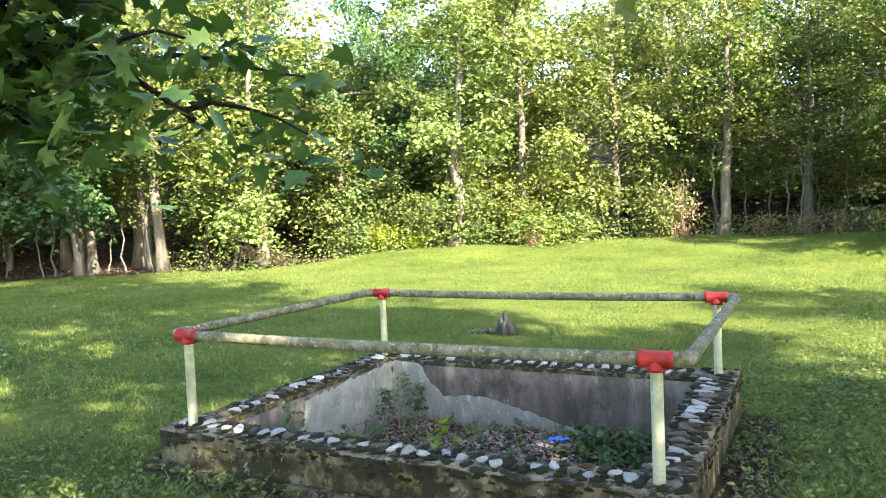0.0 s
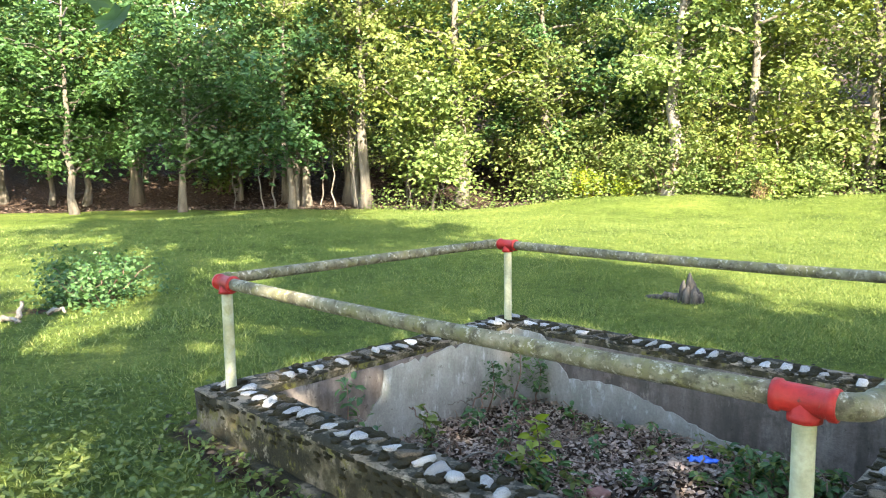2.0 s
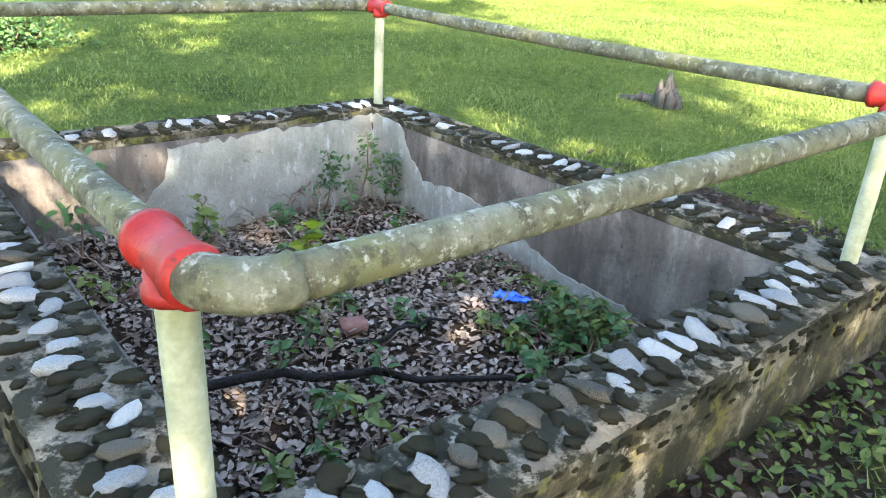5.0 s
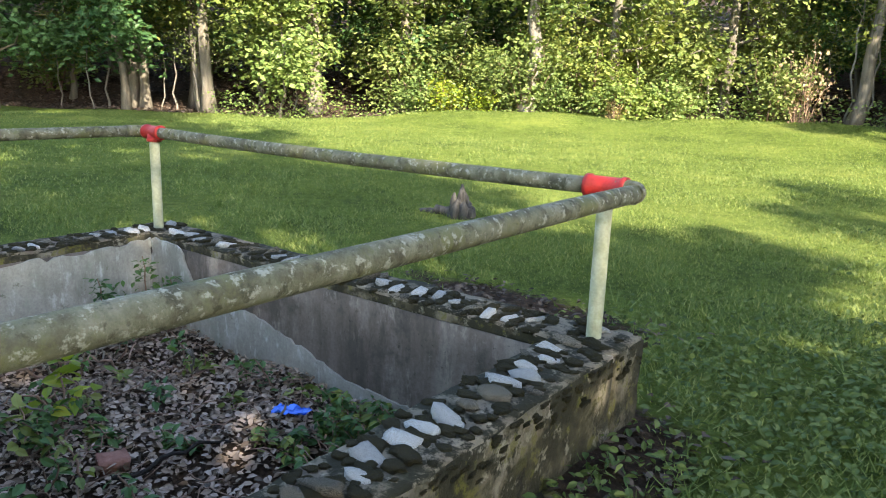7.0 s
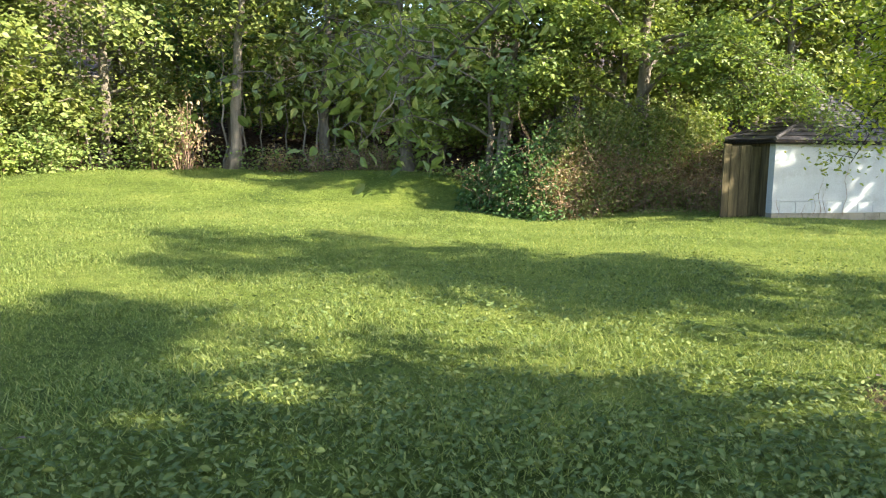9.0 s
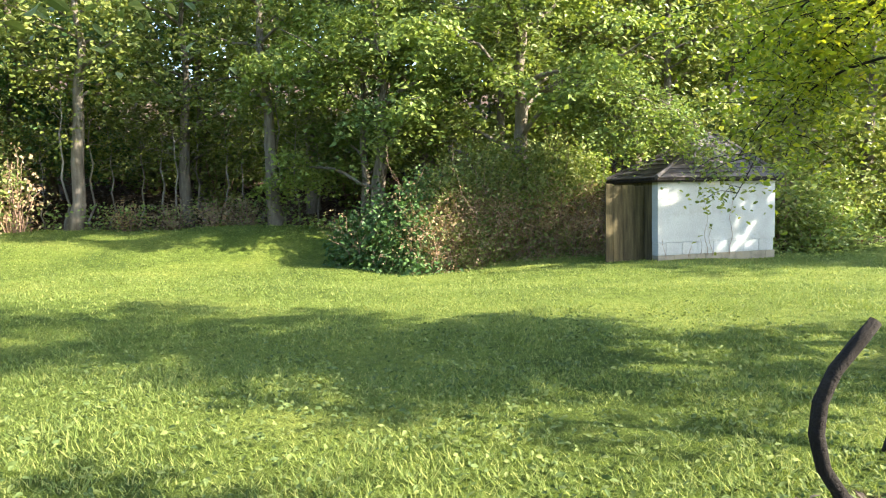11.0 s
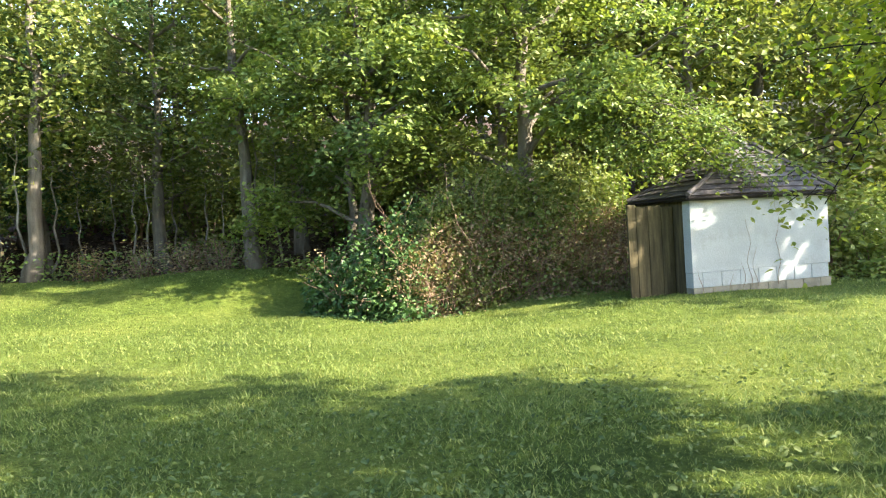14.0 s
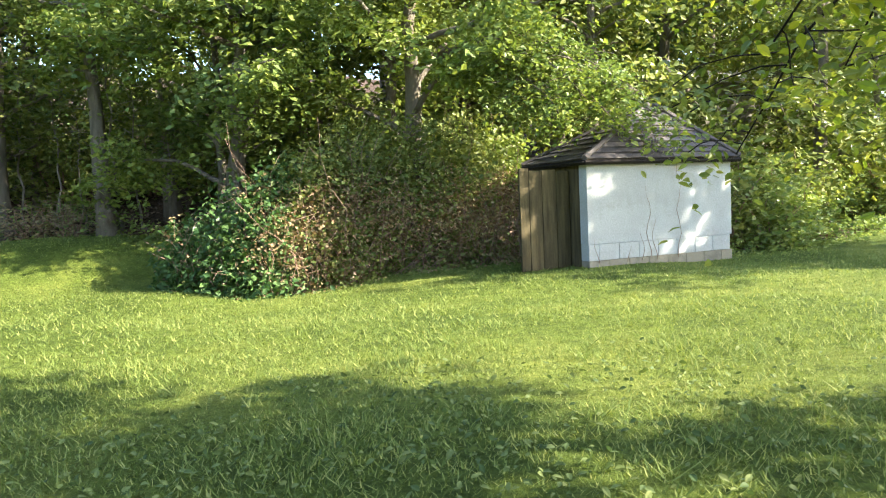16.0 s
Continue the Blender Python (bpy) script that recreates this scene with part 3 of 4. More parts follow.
# ---- bramble mound and the tree over it ----
def make_mound():
    root = thing("bramble_thicket", "overgrown thicket of brambles and dry brown vines beside the shed", "thicket")
    n = 620
    x = rng.uniform(4.5, 10.3, n)
    y = np.interp(x, [4.5, 5.8, 7.6, 10.3], [18.2, 16.9, 17.7, 17.3]) + rng.gamma(1.2, 0.55, n)
    cap = np.interp(x, [4.9, 5.7, 7.2, 10.3], [0.9, 1.8, 2.5, 2.5])
    z = ground_z(x, y) + cap * rng.uniform(0.02, 1, n) * np.clip((y - np.interp(x, [4.5, 5.8, 7.6, 10.3], [18.2, 16.9, 17.7, 17.3])) * 1.4 + 0.45, 0, 1)
    c = np.stack([x, y, z], 1)
    dry = (rng.random(n) < np.interp(x, [5.5, 6.3, 8, 10], [0.1, 0.65, 0.7, 0.85])) & (z < 1.45)
    for name, pick, mat, size in (("ivy_leaves", ~dry & (x < 6.4), M_LEAF_DEEP_AND_SHADED, (0.07, 0.14)), ("green_leaves", ~dry & (x >= 6.4), M_LEAF, (0.06, 0.12)), ("dry_leaves", dry, M_DRY, (0.04, 0.085))):
        p = sprays(c[pick], 64, 0.24, 0.75)
        p[:, 2] = np.maximum(p[:, 2], ground_z(p[:, 0], p[:, 1]) + 0.02)
        v, f = leaf_cloud(p, rng.uniform(*size, len(p)), RHOMB, 0.4, 0.5)
        part(name, np_mesh(name, v, f, mat), root)
    vines = []
    for _ in range(170):
        a = c[int(rng.integers(n))]
        g = float(ground_z(a[0], a[1]))
        b = a + rng.standard_normal(3) * np.array((0.5, 0.3, 0.3))
        b[2], a = max(b[2], g + 0.05), np.array((a[0], a[1] - 0.15, g))
        vines.append(tube(stem_path(a, b + np.array((0, -0.2, 0.3)), (0.2 * rng.standard_normal(), -0.05, 0.15), 7, 0.05), np.linspace(0.008, 0.003, 7), 4))
    part("vines", tubes_mesh("vines", vines, M_STEM), root)


make_mound()
over = make_tree(8.5, 3.4, 1.3, 19000, M_LEAF_PALE, M_BARK, trunk_r=0.2, leaf=(0.09, 0.17), name="overhanging_tree", label="leafy tree whose boughs hang over the shed and thicket", group="", clump=0.36)
move(over, planted(over, 9.3, 18.9))
over2 = copy_thing(over, planted(over, 5.6, 21.0, 2.2, 0.95))
over2.matrix_basis = planted(over, 5.6, 21.0, 2.2, 0.95)


# ---- shed ----
def box_bm(bm, x0, x1, y0, y1, z0, z1, soft=0.0):
    made = bmesh.ops.create_cube(bm, size=1, matrix=Matrix.LocRotScale(((x0 + x1) / 2, (y0 + y1) / 2, (z0 + z1) / 2), None, (x1 - x0, y1 - y0, z1 - z0)))
    if soft:
        edges = {e for v in made["verts"] for e in v.link_edges}
        bmesh.ops.bevel(bm, geom=list(edges), offset=soft, segments=2, profile=0.6, affect="EDGES")


def box_mesh(name, x0, x1, y0, y1, z0, z1, material, soft=0.006):
    bm = bmesh.new()
    box_bm(bm, x0, x1, y0, y1, z0, z1, soft)
    return from_bm(name, bm, material)


def make_shed():
    width, deep, top, apex = 3.05, 1.6, 1.74, 2.7
    root = thing("shed", "small whitewashed block shed with a hipped slate roof", "shed", at=pose(10.62, 15.58, -0.14, 0, 0, 5.6))
    t = 0.2
    part("front_wall", box_mesh("front_wall", 0, width, 0, t, 0.42, top, M_SHED), root, "whitewashed front wall with stained lower edge")
    # block courses show at the worn foot of the wall
    for c in range(2):
        x, n = (0.0 if c == 0 else -0.2), 0
        while x < width - 0.02:
            a, b = max(0, x) + 0.004, min(width, x + 0.4) - 0.004
            if b - a > 0.05:
                y = -0.003 - 0.005 * rng.random()
                part("block", box_mesh("block", a, b, y, t, -0.1 + c * 0.26, 0.153 + c * 0.26 + 0.003, M_SHED_BASE if c == 0 else M_SHED, 0.008), root)
            x += 0.4
            n += 1
    part("back_wall", box_mesh("back_wall", 0, width, deep - t, deep, -0.1, top, M_PLANK), root)
    part("side_wall", box_mesh("side_wall", width - t, width, t + 0.003, deep - t - 0.003, -0.1, top, M_SHED), root)
    part("side_wall", box_mesh("side_wall", 0.0, t, t + 0.003, deep - t - 0.003, -0.1, top, M_PLANK), root)
    # hipped roof: boards under courses of slates
    roof = part("roof", None, root)
    o = 0.11
    c = np.array(((-o, -o, top), (width + o, -o, top), (width + o, deep + o, top), (-o, deep + o, top)))
    peak = [np.array((1.95, deep / 2, apex)), np.array((2.1, deep / 2, apex))]
    bm = bmesh.new()
    vs = [bm.verts.new(p - np.array((0, 0, 0.02))) for p in (*c, *peak)]
    for f in ((0, 1, 5, 4), (1, 2, 5), (2, 3, 4, 5), (3, 0, 4), (3, 2, 1, 0)):
        bm.faces.new([vs[i] for i in f])
    part("roof_deck", from_bm("roof_deck", bm, M_PLANK), roof)
    for a, b, pa, pb in ((0, 1, 0, 1), (3, 0, 0, 0), (1, 2, 1, 1), (2, 3, 1, 0)):
        A, B, PA, PB = c[a], c[b], peak[pa], peak[pb]
        nrm = np.cross(B - A, PA - A)
        nrm /= np.linalg.norm(nrm)
        rows = 10
        for r in range(rows):
            u0, u1 = r / rows, (r + 1.25) / rows
            l0, l1 = A + (PA - A) * u0, A + (PA - A) * min(u1, 1)
            r0, r1 = B + (PB - B) * u0, B + (PB - B) * min(u1, 1)
            n = max(1, int(round(np.linalg.norm(r0 - l0) / 0.3)))
            cuts = np.clip((np.arange(n + 1) + (0.5 if r % 2 else 0) * (np.arange(n + 1) % n > 0)) / n, 0, 1)
            for s in range(n):
                s0, s1 = cuts[s] + 0.004 / n, cuts[s + 1] - 0.02 / n
                lift = nrm * (0.03 + 0.008 * rng.random())
                sag = nrm * 0.006
                q = [l0 + (r0 - l0) * s0 + lift, l0 + (r0 - l0) * s1 + lift, l1 + (r1 - l1) * s1 + sag, l1 + (r1 - l1) * s0 + sag]
                bm = bmesh.new()
                up = [bm.verts.new(p) for p in q]
                lo = [bm.verts.new(p - nrm * 0.012) for p in q]
                bm.faces.new(up)
                bm.faces.new(lo[::-1])
                for k in range(4):
                    bm.faces.new((up[k], lo[k], lo[(k + 1) % 4], up[(k + 1) % 4]))
                part("slate", from_bm("slate", bm, M_SLATE), roof)
    for i, k in ((0, 0), (1, 1), (2, 1), (3, 0)):
        part("hip_cap", tubes_mesh("hip_cap", [tube([c[i] + np.array((0, 0, 0.03)), peak[k] + np.array((0, 0, 0.04))], 0.05, 6)], M_SLATE, False), roof)
    for a, b in ((0, 1), (1, 2), (2, 3), (3, 0)):
        part("fascia", tubes_mesh("fascia", [tube([c[a] + np.array((0, 0, -0.035)), c[b] + np.array((0, 0, -0.035))], 0.04, 4)], M_BARK_DARK, False), roof)
    # a dead creeper clings to the front
    vine = [tube(np.array([(x0 + 0.05 * math.sin(z * 9 + x0 * 5), -0.012, z) for z in np.linspace(0.1, h, 9)]), np.linspace(0.006, 0.002, 9), 4) for x0, h in ((1.2, 1.3), (1.32, 0.8), (1.05, 0.55), (0.15, 0.5), (1.85, 1.7), (0.8, 0.35))]
    part("creeper", tubes_mesh("creeper", vine, M_STEM), root, "dry creeper stems")


make_shed()


def make_panel():
    """Upright boards that close the gap beside the shed."""
    root = thing("plank_panel", "weathered plank panel with mossy streaks beside the shed", "panel", at=pose(10.62, 15.58, -0.14, 0, 0, 5.6))
    x = -0.95
    for w, h in ((0.17, 1.66), (0.24, 1.62), (0.27, 1.63), (0.25, 1.6)):
        part("plank", box_mesh("plank", x + 0.004, x + w - 0.004, 0.45 - 0.012 * rng.random(), 0.485, -0.05, h, M_PLANK, 0.008), root)
        x += w
    for z in (0.3, 1.3):
        part("batten", box_mesh("batten", -0.93, -0.04, 0.488, 0.53, z, z + 0.09, M_PLANK), root)


make_panel()


def make_far_house():
    root = thing("house", "distant low building with a pale roof behind trees", "house", at=pose(20.4, 27.2, 2.2, 0, 0, -2))
    part("wall", box_mesh("wall", 0, 9, 0, 5, -1.5, 2.75, M_SHED_BASE, 0.01), root)
    bm = bmesh.new()
    prof = [(-0.4, 2.75), (2.5, 3.6), (5.4, 2.75), (5.4, 2.6), (2.5, 3.42), (-0.4, 2.6)]
    a = [bm.verts.new((-0.4, y, z)) for y, z in prof]
    b = [bm.verts.new((9.4, y, z)) for y, z in prof]
    bm.faces.new(a)
    bm.faces.new(b[::-1])
    for i in range(6):
        bm.faces.new((a[i], a[(i + 1) % 6], b[(i + 1) % 6], b[i]))
    part("roof", from_bm("roof", bm, M_FAR_ROOF), root)


make_far_house()


# ---- the walled basin ----
def rough_box(name, x0, x1, y0, y1, z0, z1, material, step=0.07, amount=0.012):
    """A box with uneven, worn faces."""
    bm = bmesh.new()
    bmesh.ops.create_cube(bm, size=1, matrix=Matrix.LocRotScale(((x0 + x1) / 2, (y0 + y1) / 2, (z0 + z1) / 2), None, (x1 - x0, y1 - y0, z1 - z0)))
    for axis, ln in ((0, x1 - x0), (1, y1 - y0), (2, z1 - z0)):
        n = int(ln / step)
        for i in range(1, n):
            no = [0, 0, 0]
            no[axis] = 1
            co = [x0, y0, z0]
            co[axis] += ln * i / n
            bmesh.ops.bisect_plane(bm, geom=bm.verts[:] + bm.edges[:] + bm.faces[:], plane_co=co, plane_no=no)
    for v in bm.verts:
        d = noise.noise_vector(v.co * 7) * amount + noise.noise_vector(v.co * 23) * amount * 0.5
        if v.co.z < z1 - 0.001:
            d.z *= 0.3
        v.co += d
    return from_bm(name, bm, material, True)


def make_basin():
    root = thing("basin", "old sunken concrete basin with a mossy stone-capped rim", "basin")
    x0, x1, y0, y1 = BASIN_X, 0.0, 0.0, BASIN_Y
    low = -0.32
    spans = (("wall_front", x0 - OUT, x1 + OUT, y0 - OUT, y0 + INN), ("wall_back", x0 - OUT, x1 + OUT, y1 - INN, y1 + OUT),
             ("wall_side", x0 - OUT, x0 + INN, y0 + INN + 0.002, y1 - INN - 0.002), ("wall_side", x1 - INN, x1 + OUT, y0 + INN + 0.002, y1 - INN - 0.002))
    for name, a, b, c, d in spans:
        part(name, rough_box(name, a, b, c, d, low, RIM - 0.015, M_WALL), root)
    for name, a, b, c, d in spans:
        part("rim", rough_box("rim", a + 0.004, b - 0.004, c + 0.004, d - 0.004, RIM - 0.04, RIM - 0.004, M_MORTAR, 0.06, 0.01), root, "tan mortar bedding of the cap stones")
    # smoother stained render lines the inside
    i = INN + 0.012
    for name, a, b, c, d in (("lining", x0 + i, x1 - i, y1 - i - 0.012, y1 - i), ("lining", x0 + i, x1 - i, y0 + i, y0 + i + 0.012), ("lining", x0 + i, x0 + i + 0.012, y0 + i + 0.014, y1 - i - 0.014), ("lining", x1 - i - 0.012, x1 - i, y0 + i + 0.014, y1 - i - 0.014)):
        part(name, rough_box(name, a, b, c, d, low, RIM - 0.05, M_INNER, 0.12, 0.004), root)
    # a projecting footing under the outer faces
    f = OUT + 0.07
    part("footing", rough_box("footing", x0 - f, x1 + f, y0 - f, y0 - OUT + 0.02, -0.25, 0.17, M_WALL), root)
    part("footing", rough_box("footing", x1 + OUT - 0.02, x1 + f, y0 - OUT + 0.03, y1 * 0.75, -0.3, 0.07, M_WALL), root)

    # flaking plaster on two inner faces, its outline ragged
    def patch(name, outline, to_world, nrm):
        pts = []
        n = len(outline)
        for k in range(n):
            a, b = np.array(outline[k]), np.array(outline[(k + 1) % n])
            m = max(2, int(np.linalg.norm(b - a) / 0.04))
            for s in range(m):
                p = a + (b - a) * s / m
                pts.append(p + rng.standard_normal(2) * 0.008)
        bm = bmesh.new()
        vs = [bm.verts.new(to_world(*p)) for p in pts]
        face = bm.faces.new(vs)
        ext = bmesh.ops.extrude_face_region(bm, geom=[face])
        for v in [g for g in ext["geom"] if isinstance(g, bmesh.types.BMVert)]:
            v.co += Vector(nrm) * 0.014
        part(name, from_bm(name, bm, M_PLASTER), root, "pale flaking plaster")
    t, bot = RIM - 0.03, FLOOR - 0.05
    wx, wy = x0 + i + 0.01, y1 - i - 0.01
    patch("plaster", [(wy, bot), (wy, t), (2.0, t - 0.02), (1.5, t - 0.03), (1.02, t - 0.06), (0.98, 0.15), (0.85, 0.02), (0.66, -0.06), (0.3, -0.1), (0.22, bot)], lambda u, v: (wx, u, v), (1, 0, 0))
    patch("plaster", [(wx + 0.016, bot), (wx + 0.016, t), (wx + 0.33, t - 0.01), (wx + 0.38, 0.25), (wx + 0.55, 0.08), (wx + 0.95, 0.1), (wx + 1.2, 0.04), (wx + 1.45, -0.02), (wx + 1.7, -0.09), (wx + 2.1, -0.12), (wx + 2.35, bot)], lambda u, v: (u, wy, v), (0, -1, 0))

    # cap stones set across the rim, moss between them
    def pebble(squash, seed, rough=0.2):
        bm = bmesh.new()
        bmesh.ops.create_icosphere(bm, subdivisions=2, radius=1)
        for v in bm.verts:
            v.co *= 1 + 0.42 * noise.noise(v.co * 1.2 + Vector((seed * 7.1, seed, 0))) + rough * noise.noise(v.co * 3.5 + Vector((0, seed * 3, 0)))
            v.co.z = max(-0.4, min(v.co.z, 0.55)) * squash
        return bm
    whites = [from_bm("stone", pebble(0.85, k), M_STONE, True) for k in range(4)]
    tans = [from_bm("stone", pebble(0.9, k + 9), M_STONE_TAN, True) for k in range(4)]
    tufts = [from_bm("moss", pebble(0.7, k + 20, 0.5), M_MOSS, True) for k in range(5)]
    runs = (((x0 - OUT, y0), (x1 + OUT, y0)), ((x1, y0 + 0.2), (x1, y1 + OUT)), ((x0, y0 + 0.2), (x0, y1 + OUT)), ((x0 + 0.2, y1), (x1 - 0.2, y1)))
    for (a, b), inner in zip(runs, (1, 1, -1, -1)):
        a, b = np.array(a), np.array(b)
        ln = np.linalg.norm(b - a)
        d = (b - a) / ln
        side = np.array((-d[1], d[0])) * inner
        turn = math.atan2(side[1], side[0])
        clear = lambda p, r: min(math.hypot(p[0] - px, p[1] - py) for px in (x0, x1) for py in (y0, y1)) > r
        s = 0.06
        while s < ln - 0.03:
            # one stone lies across the rim, sunk in its bed
            p = a + d * s + side * (0.012 + 0.022 * rng.standard_normal())
            size = rng.uniform(0.75, 1.15)
            if clear(p, 0.075):
                mesh = whites[int(rng.integers(4))] if rng.random() < 0.68 else tans[int(rng.integers(4))]
                part("stone", mesh, root, "", Matrix.LocRotScale((p[0], p[1], RIM - 0.004), Euler((0.3 * rng.standard_normal(), 0.16 * rng.standard_normal(), turn + 0.3 * rng.standard_normal())), (0.06 * size, 0.036 * size, 0.036 * size)))
            if rng.random() < 0.25:
                p = a + d * (s + rng.uniform(-0.03, 0.03)) + side * rng.choice((-0.1, 0.1))
                if clear(p, 0.06):
                    part("stone", tans[int(rng.integers(4))], root, "", Matrix.LocRotScale((p[0], p[1], RIM - 0.006), Euler((0, 0.2 * rng.standard_normal(), rng.uniform(0, 6))), (0.034, 0.024, 0.02)))
            gap = rng.uniform(0.085, 0.125)
            # cushions of moss fill the gaps and ring the stones
            for k in range(11):
                between = k < 6
                p = a + d * (s + (gap / 2 if between else rng.uniform(0, gap)) + 0.014 * rng.standard_normal()) + side * (rng.uniform(-0.1, 0.12) if between else rng.uniform(-0.125, 0.13))
                if not clear(p, 0.05):
                    continue
                size = rng.uniform(0.016, 0.034) if between else rng.uniform(0.008, 0.02)
                part("moss", tufts[int(rng.integers(5))], root, "", Matrix.LocRotScale((p[0], p[1], RIM - 0.002), Euler((0, 0, turn + 0.5 * rng.standard_normal())), (size * 1.2, size * 0.9, size * 0.9)))
            # and hang over the outer edge
            for _ in range(5):
                p = a + d * (s + rng.uniform(0, gap)) - side * (OUT + 0.002)
                size = rng.uniform(0.01, 0.024)
                part("moss", tufts[int(rng.integers(5))], root, "", Matrix.LocRotScale((p[0], p[1], RIM - 0.02 - 0.11 * rng.random() ** 2), Euler((0, 0, turn)), (size * 0.45, size * 1.2, size * 1.1)))
            s += gap
    return root


make_basin()


# ---- pipe railing ----
def make_railing():
    root = thing("pipe_railing", "low pipe railing with cream posts and red fittings round the basin", "railing")
    x0, y1, z, r, off = BASIN_X, BASIN_Y, 1.008, 0.034, 0.15
    lx, rx = x0 - off, off
    e = 0.09

    def pipe(a, b, sag=0.0, rad=r):
        u = np.linspace(0, 1, 24)[:, None]
        p = np.array(a, float) + (np.array(b, float) - np.array(a, float)) * u
        p[:, 2] -= sag * 4 * u[:, 0] * (1 - u[:, 0])
        return tubes_mesh("rail", [tube(p, rad, 16, 0.007)], M_RAIL)

    def elbow(corner, d0, d1):
        c, d0, d1 = np.array(corner, float), np.array(d0, float), np.array(d1, float)
        p = [c + d0 * e * 1.15] + [c + d0 * e * (1 - math.sin(a)) + d1 * e * (1 - math.cos(a)) for a in np.linspace(0, math.pi / 2, 9)] + [c + d1 * e * 1.15]
        return tubes_mesh("elbow", [tube(p, [r * 1.2] + [r * 1.12] * 9 + [r * 1.2], 16, 0.01)], M_RAIL)
    part("rail", pipe((x0 + 0.06, 0, z), (-0.06, 0, z), 0.012), root, "mottled grey rail blotched with lichen")
    part("rail", pipe((x0 + 0.06, y1, z), (-0.06, y1, z), 0.012), root)
    part("rail", pipe((rx, e, z), (rx, y1 - e, z)), root, "greenish mossy rail")
    part("rail", pipe((lx, e, z), (lx, y1 - e, z)), root)
    for x, d in ((rx, -1), (lx, 1)):
        part("elbow", elbow((x, 0, z), (d, 0, 0), (0, 1, 0)), root)
        part("elbow", elbow((x, y1, z), (d, 0, 0), (0, -1, 0)), root)
    for px in (x0, 0.0):
        for py in (0.0, y1):
            p = np.linspace((px, py, RIM - 0.2), (px, py, z - 0.03), 14)
            part("post", tubes_mesh("post", [tube(p, 0.031, 16, 0.01)], M_POST), root, "cream painted post with greenish stains")
            part("tee", tubes_mesh("tee", [
                tube([(px - 0.085, py, z), (px - 0.084, py, z), (px - 0.065, py, z), (px - 0.06, py, z), (px + 0.06, py, z), (px + 0.065, py, z), (px + 0.084, py, z), (px + 0.085, py, z)], [0.03, 0.046, 0.047, 0.041, 0.041, 0.047, 0.046, 0.03], 16),
                tube([(px, py, z), (px, py, z - 0.036), (px, py, z - 0.04), (px, py, z - 0.058), (px, py, z - 0.059)], [0.04, 0.041, 0.046, 0.046, 0.03], 16)], M_RED), root, "red painted pipe tee")


make_railing()


# ---- inside the basin ----
ix0, ix1, iy0, iy1 = BASIN_X + INN + 0.03, -INN - 0.03, INN + 0.03, BASIN_Y - INN - 0.03


def debris_z(x, y):
    return FLOOR + 0.05 * np.sin(2.1 * x + 1) * np.sin(2.7 * y) + 0.03 * np.sin(7 * x) * np.sin(6 * y + 1)


fx, fy = np.meshgrid(np.linspace(ix0 - 0.05, ix1 + 0.05, 50), np.linspace(iy0 - 0.05, iy1 + 0.05, 42))
fv = np.stack([fx, fy, debris_z(fx, fy)], -1).reshape(-1, 3)
a, b = np.meshgrid(np.arange(49), np.arange(41))
q0 = (b * 50 + a).ravel()
floor_me = np_mesh("basin_floor", fv, np.stack([q0, q0 + 1, q0 + 51, q0 + 50], 1), M_GROUND, True)
floor_me.attributes.new("bare", "FLOAT", "POINT").data.foreach_set("value", np.ones(len(fv), np.float32))
tagged(new("floor_basin", floor_me), "dark soil at the bottom of the basin", "floor", kind="structure")

n = 14000
px, py = rng.uniform(ix0, ix1, n), rng.uniform(iy0, iy1, n)
v, f = leaf_cloud(np.stack([px, py, debris_z(px, py) + rng.uniform(0.005, 0.04, n)], 1), rng.uniform(0.02, 0.05, n), OVATE, 0.62, 0.0)
tagged(new("leaf_litter", np_mesh("leaf_litter", v, f, M_LITTER)), "brown and grey fallen leaves on the basin floor", "litter", kind="stuff")

tw = []
for _ in range(260):
    qx, qy, an, ln = rng.uniform(ix0 + 0.1, ix1 - 0.1), rng.uniform(iy0 + 0.1, iy1 - 0.1), rng.uniform(0, 6.28), rng.uniform(0.05, 0.22)
    qx2, qy2 = np.clip(qx + ln * math.cos(an), ix0, ix1), np.clip(qy + ln * math.sin(an), iy0, iy1)
    tw.append(tube(stem_path((qx, qy, float(debris_z(qx, qy)) + 0.03), (qx2, qy2, float(debris_z(qx2, qy2)) + rng.uniform(0.03, 0.08)), (0, 0, 0.015), 4, 0.006), 0.0028, 4))
tagged(new("twig_litter", tubes_mesh("twig_litter", tw, M_STEM)), "thin dry twigs scattered over the basin litter", "litter", kind="stuff")

# sticks and a long dark fallen limb
def make_stick(a, b, rad, bend, mat, label):
    a, b = np.array(a), np.array(b)
    st = [tube(stem_path(a, b, bend, 12, 0.012), np.linspace(rad, rad * 0.5, 12), 8, 0.06)]
    return tagged(new("stick", tubes_mesh("stick", st, mat)), label, "stick")


